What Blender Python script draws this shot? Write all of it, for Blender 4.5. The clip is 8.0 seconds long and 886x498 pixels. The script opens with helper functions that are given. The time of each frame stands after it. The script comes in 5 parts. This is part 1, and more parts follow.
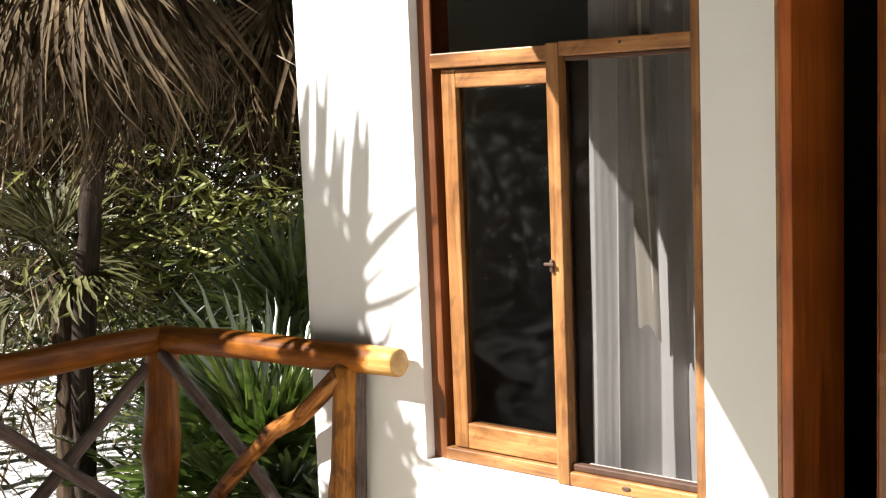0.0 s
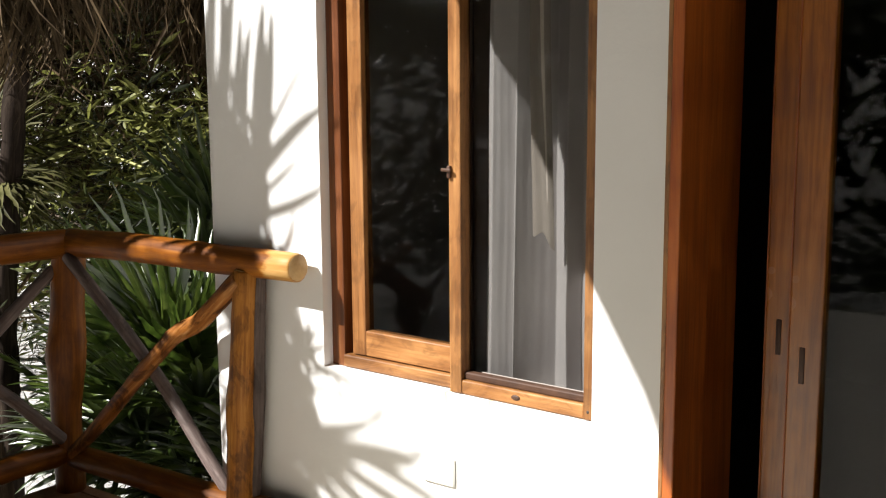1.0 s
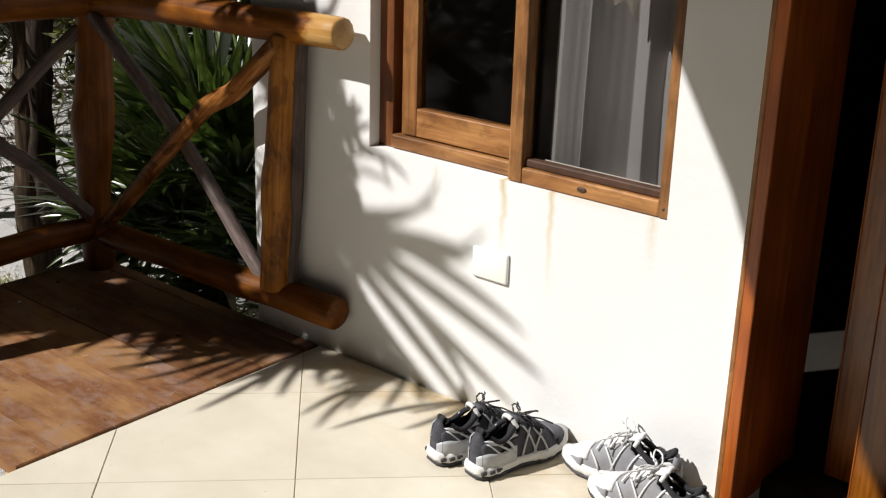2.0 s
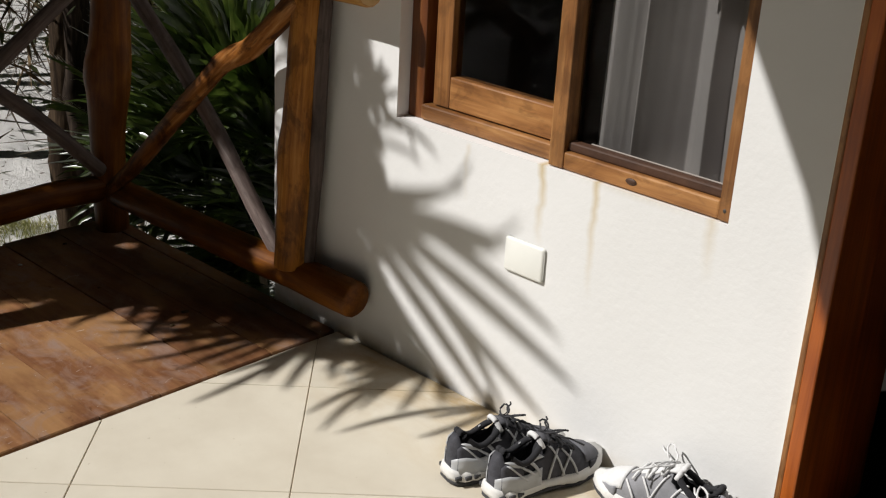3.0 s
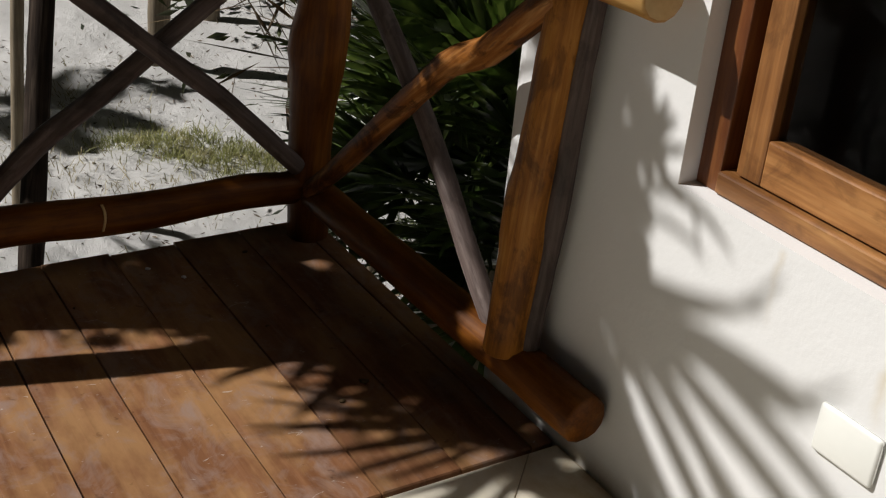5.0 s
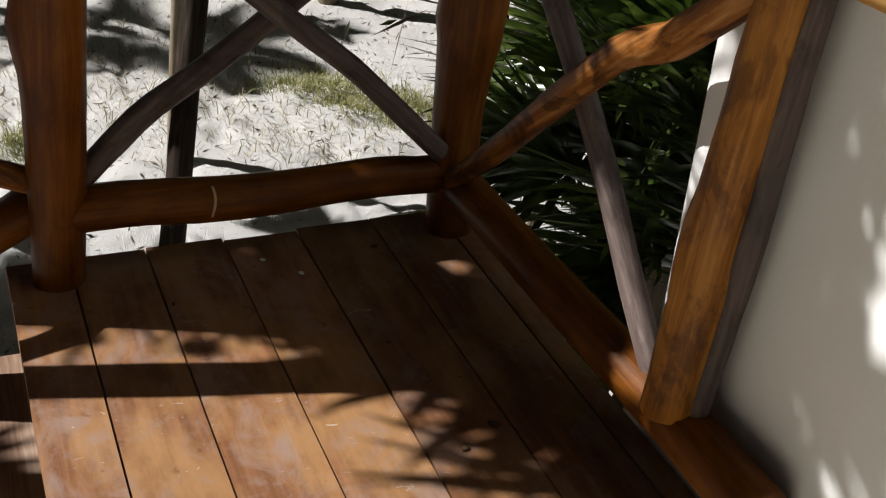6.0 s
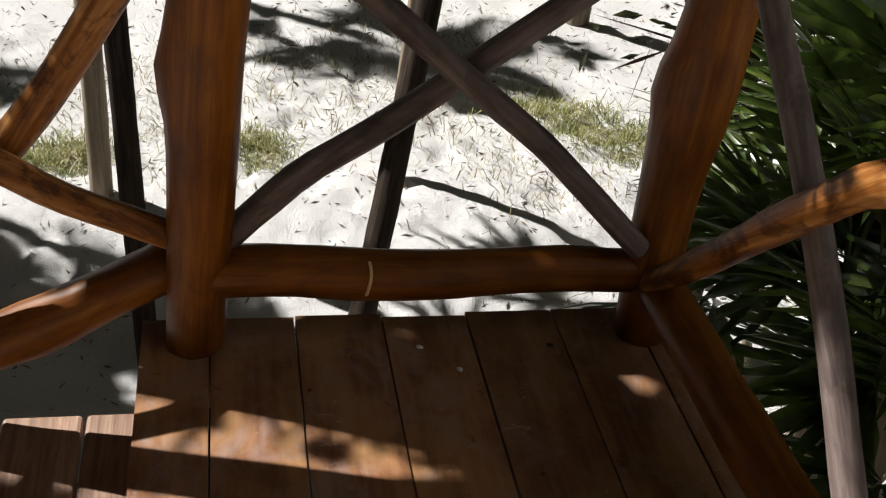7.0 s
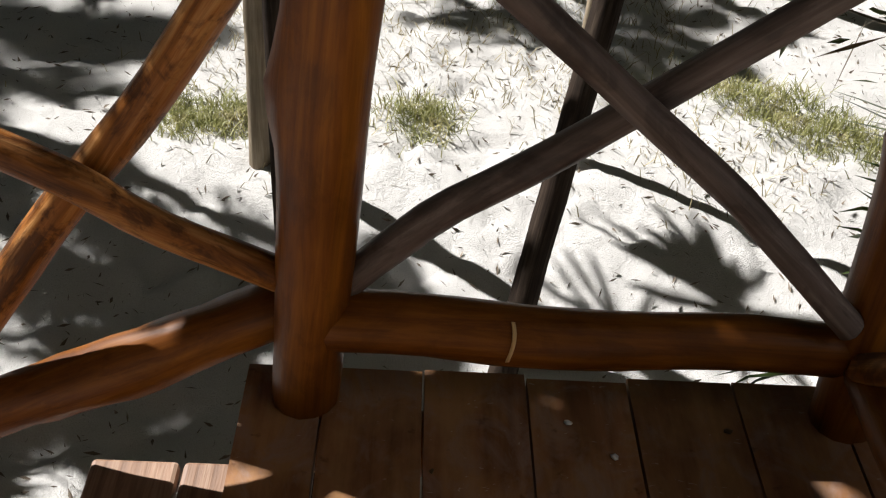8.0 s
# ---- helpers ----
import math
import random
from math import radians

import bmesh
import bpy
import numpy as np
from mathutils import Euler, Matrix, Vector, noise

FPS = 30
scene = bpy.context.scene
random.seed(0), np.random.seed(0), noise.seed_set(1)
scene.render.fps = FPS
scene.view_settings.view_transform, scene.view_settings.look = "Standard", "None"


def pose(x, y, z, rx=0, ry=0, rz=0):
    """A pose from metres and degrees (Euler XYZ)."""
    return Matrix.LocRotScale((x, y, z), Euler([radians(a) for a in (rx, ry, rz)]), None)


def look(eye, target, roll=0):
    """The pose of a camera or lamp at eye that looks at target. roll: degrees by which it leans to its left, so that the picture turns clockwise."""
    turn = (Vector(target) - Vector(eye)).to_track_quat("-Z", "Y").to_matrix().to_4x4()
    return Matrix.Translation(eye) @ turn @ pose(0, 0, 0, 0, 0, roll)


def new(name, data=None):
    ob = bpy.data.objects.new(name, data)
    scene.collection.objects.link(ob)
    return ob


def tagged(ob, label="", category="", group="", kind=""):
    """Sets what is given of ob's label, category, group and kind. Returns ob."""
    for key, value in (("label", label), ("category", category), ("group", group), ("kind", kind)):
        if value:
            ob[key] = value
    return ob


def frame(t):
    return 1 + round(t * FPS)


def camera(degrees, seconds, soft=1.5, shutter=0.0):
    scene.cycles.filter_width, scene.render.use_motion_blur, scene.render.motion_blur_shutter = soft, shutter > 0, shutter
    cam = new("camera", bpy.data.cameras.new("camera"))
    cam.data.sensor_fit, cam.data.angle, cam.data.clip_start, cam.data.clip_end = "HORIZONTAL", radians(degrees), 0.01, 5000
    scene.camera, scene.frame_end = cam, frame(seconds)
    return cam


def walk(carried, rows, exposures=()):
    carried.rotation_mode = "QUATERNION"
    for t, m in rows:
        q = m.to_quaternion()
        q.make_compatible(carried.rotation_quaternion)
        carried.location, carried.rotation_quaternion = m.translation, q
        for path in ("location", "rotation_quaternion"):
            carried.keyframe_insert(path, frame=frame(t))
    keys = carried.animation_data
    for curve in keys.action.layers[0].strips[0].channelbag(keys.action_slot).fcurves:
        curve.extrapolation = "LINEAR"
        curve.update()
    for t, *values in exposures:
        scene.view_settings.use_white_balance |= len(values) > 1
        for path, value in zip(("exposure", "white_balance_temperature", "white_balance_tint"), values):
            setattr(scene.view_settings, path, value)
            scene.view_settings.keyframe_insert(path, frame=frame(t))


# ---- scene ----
cam = camera(40.5, 8.0, soft=1.2)
PATH = [
    (0, (0.204, 0.026, 1.774), (-1.042, 1.573, 1.543), -2.3),
    (0.5, (0.294, 0.127, 1.744), (-0.929, 1.688, 1.483), -1.8),
    (1, (0.338, 0.178, 1.676), (-0.857, 1.746, 1.337), -0.4),
    (1.5, (0.217, 0.278, 1.595), (-0.98, 1.802, 1.1), 2.4),
    (1.7, (0.165, 0.344, 1.567), (-1.033, 1.835, 0.984), 2.2),
    (2.8, (-0.039, 0.733, 1.515), (-1.28, 2.117, 0.778), 2.2),
    (3, (-0.084, 0.8, 1.51), (-1.344, 2.16, 0.76), 3.3),
    (3.5, (-0.282, 0.991, 1.479), (-1.581, 2.292, 0.691), 4.4),
    (4, (-0.454, 1.137, 1.465), (-1.692, 2.476, 0.644), 5.1),
    (4.5, (-0.611, 1.351, 1.455), (-2.011, 2.487, 0.589), 2.4),
    (4.7, (-0.69, 1.411, 1.47), (-2.137, 2.481, 0.597), 3.5),
    (5.8, (-1.133, 1.687, 1.397), (-2.677, 2.479, 0.402), 6.2),
    (6, (-1.208, 1.752, 1.387), (-2.777, 2.476, 0.379), 5.1),
    (6.5, (-1.402, 1.88, 1.386), (-3.059, 2.354, 0.372), 3.7),
    (7, (-1.564, 1.977, 1.367), (-3.241, 2.329, 0.336), 5.5),
    (7.5, (-1.786, 2.008, 1.34), (-3.456, 2.254, 0.267), 6.6),
    (8, (-1.976, 2.058, 1.308), (-3.631, 2.126, 0.187), 4.2),
]
walk(cam, [(t, look(eye, target, roll)) for t, eye, target, roll in PATH],
     [(0, 1.80), (1.0, 1.24), (1.5, 0.68), (2.8, -0.02), (4.5, -0.18), (6.0, 0.55), (8, 1.05)])

# ---- light ----
SUN = Vector((0.59, 0.87, -1.0)).normalized()
world = bpy.data.worlds.new("world")
scene.world = world
world.use_nodes = True
wn = world.node_tree
sky = wn.nodes.new("ShaderNodeTexSky")
sky.sky_type, sky.sun_disc = "NISHITA", False
sky.sun_elevation = math.asin(-SUN.z)
sky.sun_rotation = math.atan2(-SUN.x, -SUN.y)
wn.links.new(sky.outputs["Color"], wn.nodes["Background"].inputs["Color"])
wn.nodes["Background"].inputs["Strength"].default_value = 0.0035
sun = new("sun", bpy.data.lights.new("sun", "SUN"))
sun.data.energy, sun.data.angle, sun.data.color = 5.0, radians(0.53), (1.0, 0.975, 0.945)
sun.matrix_world = look((0, 0, 8), Vector((0, 0, 8)) + SUN)


# ---- materials ----
def material(name, rough=0.7, metal=0.0, spec=0.5):
    m = bpy.data.materials.new(name)
    m.use_nodes = True
    b = m.node_tree.nodes["Principled BSDF"]
    b.inputs["Roughness"].default_value, b.inputs["Metallic"].default_value = rough, metal
    b.inputs["Specular IOR Level"].default_value = spec
    return m, m.node_tree, b


def node(nt, kind, **values):
    n = nt.nodes.new(kind)
    for key, value in values.items():
        n.inputs[key].default_value = value
    return n


def coords(nt, scale=(1, 1, 1), source="Object"):
    tc, mp = nt.nodes.new("ShaderNodeTexCoord"), nt.nodes.new("ShaderNodeMapping")
    mp.inputs["Scale"].default_value = scale
    nt.links.new(tc.outputs[source], mp.inputs["Vector"])
    return mp.outputs["Vector"]


def noise_of(nt, vec, scale, detail=6, rough=0.6, distort=0.0):
    n = node(nt, "ShaderNodeTexNoise", Scale=scale, Detail=detail, Roughness=rough, Distortion=distort)
    nt.links.new(vec, n.inputs["Vector"])
    return n.outputs["Fac"]


def ramp(nt, fac, stops):
    r = nt.nodes.new("ShaderNodeValToRGB")
    e = r.color_ramp.elements
    while len(e) < len(stops):
        e.new(0.5)
    for k, (p, c) in zip(e, stops):
        k.position, k.color = p, (*c, 1)
    nt.links.new(fac, r.inputs["Fac"])
    return r.outputs["Color"]


def mix(nt, fac, a, b, how="MIX"):
    n = nt.nodes.new("ShaderNodeMix")
    n.data_type, n.blend_type = "RGBA", how
    for sock, v in ((n.inputs[0], fac), (n.inputs[6], a), (n.inputs[7], b)):
        if isinstance(v, (int, float)):
            sock.default_value = v
        elif isinstance(v, tuple):
            sock.default_value = (*v, 1)
        else:
            nt.links.new(v, sock)
    return n.outputs[2]


def bump(nt, b, height, strength=0.3, dist=0.01):
    n = node(nt, "ShaderNodeBump", Strength=strength, Distance=dist)
    nt.links.new(height, n.inputs["Height"])
    nt.links.new(n.outputs["Normal"], b.inputs["Normal"])


def per_object(nt, colour, low=0.75, high=1.2, island=False):
    """The colour, lighter or darker from piece to piece."""
    if island:
        rnd = nt.nodes.new("ShaderNodeNewGeometry").outputs["Random Per Island"]
    else:
        rnd = nt.nodes.new("ShaderNodeObjectInfo").outputs["Random"]
    g = ramp(nt, rnd, [(0, (low,) * 3), (1, (high,) * 3)])
    return mix(nt, 1.0, colour, g, "MULTIPLY")


def wood(name, dark, mid, light, rough=0.45, along="z", vary=(0.8, 1.15), relief=0.35, spec=0.5, blotch=0.0):
    m, nt, b = material(name, rough, spec=spec)
    s = {"x": (0.6, 9, 9), "z": (9, 9, 0.6)}[along]
    v = coords(nt, s)
    grain = noise_of(nt, v, 4.0, 8, 0.65, 0.6)
    broad = noise_of(nt, coords(nt, (1, 1, 1)), 3.5, 3)
    c = ramp(nt, grain, [(0.28, dark), (0.5, mid), (0.72, light)])
    c = mix(nt, 0.55, c, ramp(nt, broad, [(0.3, tuple(0.55 * k for k in mid)), (0.7, (1, 1, 1))]), "MULTIPLY")
    s2 = {"x": (1.2, 40, 40), "z": (40, 40, 1.2)}[along]
    fine = noise_of(nt, coords(nt, s2), 3.0, 4)
    c = mix(nt, 0.25, c, ramp(nt, fine, [(0.36, (0.35, 0.3, 0.25)), (0.5, (1, 1, 1))]), "MULTIPLY")
    if blotch:
        dark_spots = noise_of(nt, coords(nt, {"x": (0.5, 1, 1), "z": (1, 1, 0.5)}[along]), 13, 5, 0.7, 0.7)
        c = mix(nt, blotch, c, ramp(nt, dark_spots, [(0.41, (0.10, 0.055, 0.03)), (0.50, (1, 1, 1))]), "MULTIPLY")
    nt.links.new(per_object(nt, c, *vary), b.inputs["Base Color"])
    r = ramp(nt, broad, [(0.3, (rough * 0.8,) * 3), (0.7, (min(1, rough * 1.35),) * 3)])
    nt.links.new(r, b.inputs["Roughness"])
    bump(nt, b, mix(nt, 0.5, grain, fine), relief, 0.006)
    return m


def plank_material():
    """Oiled deck wood: faint grain, ochre and grey wear patches, pale scuffs."""
    m, nt, b = material("oiled_deck_plank", 0.5, spec=0.25)
    info, shift = nt.nodes.new("ShaderNodeObjectInfo"), nt.nodes.new("ShaderNodeMath")
    shift.operation = "MULTIPLY"
    shift.inputs[1].default_value = 61.0
    nt.links.new(info.outputs["Random"], shift.inputs[0])

    def own(scale=(1, 1, 1)):
        a = nt.nodes.new("ShaderNodeVectorMath")
        a.operation = "ADD"
        nt.links.new(coords(nt, scale), a.inputs[0])
        nt.links.new(shift.outputs[0], a.inputs[1])
        return a.outputs[0]

    v = own()
    grain = noise_of(nt, own((0.8, 14, 14)), 3.0, 6, 0.6, 0.5)
    c = ramp(nt, grain, [(0.25, (0.110, 0.043, 0.018)), (0.5, (0.175, 0.076, 0.034)), (0.75, (0.25, 0.118, 0.058))])
    ochre = ramp(nt, noise_of(nt, own((0.6, 1.3, 1)), 7, 5), [(0.42, (0, 0, 0)), (0.62, (0.6, 0.6, 0.6))])
    c = mix(nt, ochre, c, (0.36, 0.20, 0.085))
    grey = ramp(nt, noise_of(nt, own((0.8, 1, 1)), 11, 6, 0.7, 0.8), [(0.48, (0, 0, 0)), (0.68, (0.7, 0.7, 0.7))])
    c = mix(nt, grey, c, (0.25, 0.175, 0.145))
    scuff = ramp(nt, noise_of(nt, own((3, 1.2, 1)), 16, 3, 0.5, 2.5), [(0.70, (0, 0, 0)), (0.74, (0.5, 0.5, 0.5)), (0.78, (0, 0, 0))])
    c = mix(nt, scuff, c, (0.55, 0.50, 0.46))
    spots = ramp(nt, noise_of(nt, v, 26, 3), [(0.27, (0.45, 0.38, 0.33)), (0.34, (1, 1, 1))])
    c = mix(nt, 0.7, c, spots, "MULTIPLY")
    nt.links.new(per_object(nt, c, 0.82, 1.18), b.inputs["Base Color"])
    nt.links.new(ramp(nt, noise_of(nt, v, 5, 4), [(0.3, (0.45,) * 3), (0.7, (0.62,) * 3)]), b.inputs["Roughness"])
    bump(nt, b, grain, 0.2, 0.004)
    return m


def leafy(name, a, b_, c_, rough=0.45, through_=0.35, island=True, spec=0.5, coat=0.0):
    m, nt, b = material(name, rough, spec=spec)
    v = coords(nt)
    n1 = noise_of(nt, v, 7.0, 4)
    c = ramp(nt, n1, [(0.3, a), (0.5, b_), (0.72, c_)])
    c = per_object(nt, c, 0.65, 1.3, island)
    nt.links.new(c, b.inputs["Base Color"])
    b.inputs["Coat Weight"].default_value, b.inputs["Coat Roughness"].default_value = coat, 0.28
    t = nt.nodes.new("ShaderNodeBsdfTranslucent")
    nt.links.new(c, t.inputs["Color"])
    mx = node(nt, "ShaderNodeMixShader", Fac=through_)
    nt.links.new(b.outputs[0], mx.inputs[1])
    nt.links.new(t.outputs[0], mx.inputs[2])
    nt.links.new(mx.outputs[0], nt.nodes["Material Output"].inputs["Surface"])
    return m


def plaster_material():
    m, nt, b = material("white_plaster", 0.85, spec=0.25)
    v = coords(nt)
    n1, n2 = noise_of(nt, v, 1.6, 5), noise_of(nt, v, 60, 4)
    c = ramp(nt, n1, [(0.3, (0.70, 0.695, 0.68)), (0.7, (0.76, 0.755, 0.745))])
    # rust-yellow runs below the window frame
    sep = nt.nodes.new("ShaderNodeSeparateXYZ")
    nt.links.new(v, sep.inputs[0])

    def run(x0, width, ztop, length):
        wob = noise_of(nt, coords(nt, (1, 1, 5)), 3.0, 2)
        a = node(nt, "ShaderNodeMath", **{})
        a.operation = "MULTIPLY_ADD"
        a.inputs[1].default_value, a.inputs[2].default_value = 0.03, -x0 - 0.015
        nt.links.new(wob, a.inputs[0])
        s = nt.nodes.new("ShaderNodeMath")
        s.operation = "ADD"
        nt.links.new(sep.outputs["X"], s.inputs[0])
        nt.links.new(a.outputs[0], s.inputs[1])
        ab = nt.nodes.new("ShaderNodeMath")
        ab.operation = "ABSOLUTE"
        nt.links.new(s.outputs[0], ab.inputs[0])
        w = node(nt, "ShaderNodeMapRange", **{"From Min": width, "From Max": 0.0})
        nt.links.new(ab.outputs[0], w.inputs["Value"])
        h = node(nt, "ShaderNodeMapRange", **{"From Min": ztop - length, "From Max": ztop})
        nt.links.new(sep.outputs["Z"], h.inputs["Value"])
        top = node(nt, "ShaderNodeMapRange", **{"From Min": ztop + 0.012, "From Max": ztop})
        nt.links.new(sep.outputs["Z"], top.inputs["Value"])
        p = nt.nodes.new("ShaderNodeMath")
        p.operation = "MULTIPLY"
        nt.links.new(w.outputs[0], p.inputs[0])
        nt.links.new(h.outputs[0], p.inputs[1])
        q = nt.nodes.new("ShaderNodeMath")
        q.operation = "MULTIPLY"
        nt.links.new(p.outputs[0], q.inputs[0])
        nt.links.new(top.outputs[0], q.inputs[1])
        return q.outputs[0]

    for x0, width, ztop, length, k in ((-1.695, 0.016, 0.685, 0.22, 0.8), (-1.545, 0.014, 0.69, 0.30, 0.7),
                                       (-1.25, 0.02, 0.69, 0.16, 0.4), (-1.44, 0.2, 0.70, 0.04, 0.55), (-1.93, 0.012, 0.66, 0.15, 0.25)):
        f = run(x0, width, ztop, length)
        g = nt.nodes.new("ShaderNodeMath")
        g.operation = "MULTIPLY"
        g.inputs[1].default_value = k
        nt.links.new(f, g.inputs[0])
        c = mix(nt, g.outputs[0], c, (0.50, 0.36, 0.13))
    # splashed dirt along the foot of the wall
    foot = node(nt, "ShaderNodeMapRange", **{"From Min": 0.05, "From Max": 0.0})
    nt.links.new(sep.outputs["Z"], foot.inputs["Value"])
    spots = ramp(nt, noise_of(nt, v, 9, 5), [(0.42, (0, 0, 0)), (0.62, (0.7, 0.7, 0.7))])
    c = mix(nt, mix(nt, 1.0, foot.outputs[0], spots, "MULTIPLY"), c, (0.45, 0.36, 0.22))
    nt.links.new(c, b.inputs["Base Color"])
    bump(nt, b, mix(nt, 0.35, noise_of(nt, v, 6, 4), n2), 0.18, 0.012)
    return m


def glass_material(name="window_glass", tint=(0.72, 0.72, 0.71), rough=0.01):
    m, nt, b = material(name)
    nt.nodes.remove(b)
    tr, gl = nt.nodes.new("ShaderNodeBsdfTransparent"), nt.nodes.new("ShaderNodeBsdfGlossy")
    tr.inputs["Color"].default_value = (*tint, 1)
    gl.inputs["Roughness"].default_value = rough
    lw, mx = node(nt, "ShaderNodeLayerWeight", Blend=0.5), nt.nodes.new("ShaderNodeMixShader")
    pw, sc = nt.nodes.new("ShaderNodeMath"), nt.nodes.new("ShaderNodeMath")
    pw.operation, sc.operation = "POWER", "MULTIPLY_ADD"
    pw.inputs[1].default_value, sc.inputs[1].default_value, sc.inputs[2].default_value = 4.5, 0.6, 0.010
    nt.links.new(lw.outputs["Facing"], pw.inputs[0])
    nt.links.new(pw.outputs[0], sc.inputs[0])
    nt.links.new(sc.outputs[0], mx.inputs[0])
    nt.links.new(tr.outputs[0], mx.inputs[1])
    nt.links.new(gl.outputs[0], mx.inputs[2])
    nt.links.new(mx.outputs[0], nt.nodes["Material Output"].inputs["Surface"])
    return m


def mottled(name, a, b_, scale, rough=0.8, relief=0.2, dist=0.01, fine=40, vary=None, spec=0.4, detail=6):
    m, nt, b = material(name, rough, spec=spec)
    v = coords(nt)
    n1, n2 = noise_of(nt, v, scale, detail), noise_of(nt, v, fine, 4)
    c = mix(nt, 0.3, ramp(nt, n1, [(0.32, a), (0.68, b_)]), ramp(nt, n2, [(0.3, a), (0.7, b_)]))
    if vary:
        c = per_object(nt, c, *vary)
    nt.links.new(c, b.inputs["Base Color"])
    bump(nt, b, mix(nt, 0.4, n1, n2), relief, dist)
    return m


PLASTER = plaster_material()
LOG = wood("varnished_log", (0.105, 0.028, 0.002), (0.21, 0.066, 0.005), (0.33, 0.122, 0.012), 0.45, "z", relief=0.25, spec=0.2, blotch=0.22)


def pale_end_rail(start, soft):
    """The varnished log, its colour turning paler past a ragged line along its length."""
    m = wood("pale_end_log", (0.105, 0.028, 0.002), (0.21, 0.066, 0.005), (0.33, 0.122, 0.012), 0.45, "z", relief=0.25, spec=0.2, blotch=0.22)
    nt = m.node_tree
    base = nt.nodes["Principled BSDF"].inputs["Base Color"]
    varnished = base.links[0].from_socket
    sep, add = nt.nodes.new("ShaderNodeSeparateXYZ"), nt.nodes.new("ShaderNodeMath")
    nt.links.new(coords(nt), sep.inputs[0])
    add.operation = "MULTIPLY_ADD"
    add.inputs[1].default_value = 0.16
    nt.links.new(noise_of(nt, coords(nt, (1, 1, 0.35)), 24, 4), add.inputs[0])
    nt.links.new(sep.outputs["Z"], add.inputs[2])
    # blend towards the paler wood colour past the ragged line
    worn = node(nt, "ShaderNodeMapRange", **{"From Min": start + 0.08, "From Max": start + 0.08 + soft})
    nt.links.new(add.outputs[0], worn.inputs["Value"])
    pale = ramp(nt, noise_of(nt, coords(nt, (9, 9, 0.6)), 4.0, 6), [(0.28, (0.24, 0.105, 0.022)), (0.5, (0.40, 0.215, 0.062)), (0.72, (0.54, 0.34, 0.13))])
    nt.links.new(mix(nt, worn.outputs[0], varnished, pale), base)
    return m


RAIL = pale_end_rail(1.12, 0.03)
LOG_END = mottled("sawn_log_end", (0.42, 0.27, 0.11), (0.62, 0.44, 0.22), 12, 0.6, 0.3, 0.004, 90)
BRANCH = wood("weathered_branch", (0.065, 0.044, 0.037), (0.14, 0.102, 0.090), (0.26, 0.21, 0.19), 0.6, "z", relief=0.4, spec=0.3, blotch=0.35)
STREAKED = wood("streaked_peeled_branch", (0.07, 0.022, 0.006), (0.30, 0.110, 0.018), (0.60, 0.32, 0.12), 0.5, "z", relief=0.6, spec=0.2, blotch=0.7)
FRAME = wood("varnished_window_wood", (0.20, 0.080, 0.024), (0.38, 0.175, 0.056), (0.53, 0.28, 0.10), 0.4, "z", (0.85, 1.12), 0.2, blotch=0.3)
FRAME_X = wood("varnished_window_wood_across", (0.20, 0.080, 0.024), (0.38, 0.175, 0.056), (0.53, 0.28, 0.10), 0.4, "x", (0.85, 1.12), 0.2, blotch=0.3)
DOORWOOD = wood("red_door_wood", (0.23, 0.050, 0.006), (0.42, 0.108, 0.014), (0.54, 0.165, 0.025), 0.35, "z", (0.9, 1.1), 0.15)
JAMBWOOD = wood("dark_window_jamb_wood", (0.09, 0.024, 0.007), (0.19, 0.060, 0.016), (0.29, 0.11, 0.030), 0.4, "z", (0.9, 1.1), 0.2)
BEAD = mottled("dark_bead_wood", (0.040, 0.018, 0.010), (0.085, 0.040, 0.022), 15, 0.6)
STILE = wood("door_stile_wood", (0.17, 0.050, 0.005), (0.35, 0.118, 0.013), (0.48, 0.19, 0.030), 0.22, "z", (0.85, 1.15), 0.2)
PLANK = plank_material()
SIDEPOST = wood("streaked_orange_post", (0.10, 0.034, 0.005), (0.36, 0.145, 0.020), (0.58, 0.30, 0.075), 0.5, "z", relief=0.6, spec=0.2, blotch=0.5)
TREAD = wood("weathered_tread", (0.15, 0.08, 0.05), (0.33, 0.20, 0.13), (0.48, 0.36, 0.27), 0.6, "x", (0.85, 1.15), 0.4)
POLE = wood("dark_pole_bark", (0.012, 0.008, 0.006), (0.040, 0.028, 0.021), (0.10, 0.075, 0.055), 0.9, "z", relief=0.8, spec=0.1)
FIBRE = wood("fibrous_palm_trunk", (0.018, 0.011, 0.007), (0.055, 0.036, 0.022), (0.15, 0.105, 0.065), 0.95, "z", relief=1.0, spec=0.1)
PALE = wood("pale_pole_bark", (0.16, 0.12, 0.08), (0.30, 0.24, 0.16), (0.42, 0.35, 0.26), 0.8, "z", relief=0.6)
GLASS = glass_material()
LINING = mottled("beige_lining_cloth", (0.30, 0.265, 0.235), (0.40, 0.355, 0.32), 3, 0.9, 0.3, 0.002, 300)
CURTAIN = mottled("grey_white_curtain_cloth", (0.47, 0.445, 0.45), (0.56, 0.535, 0.54), 3, 0.9, 0.3, 0.002, 300)


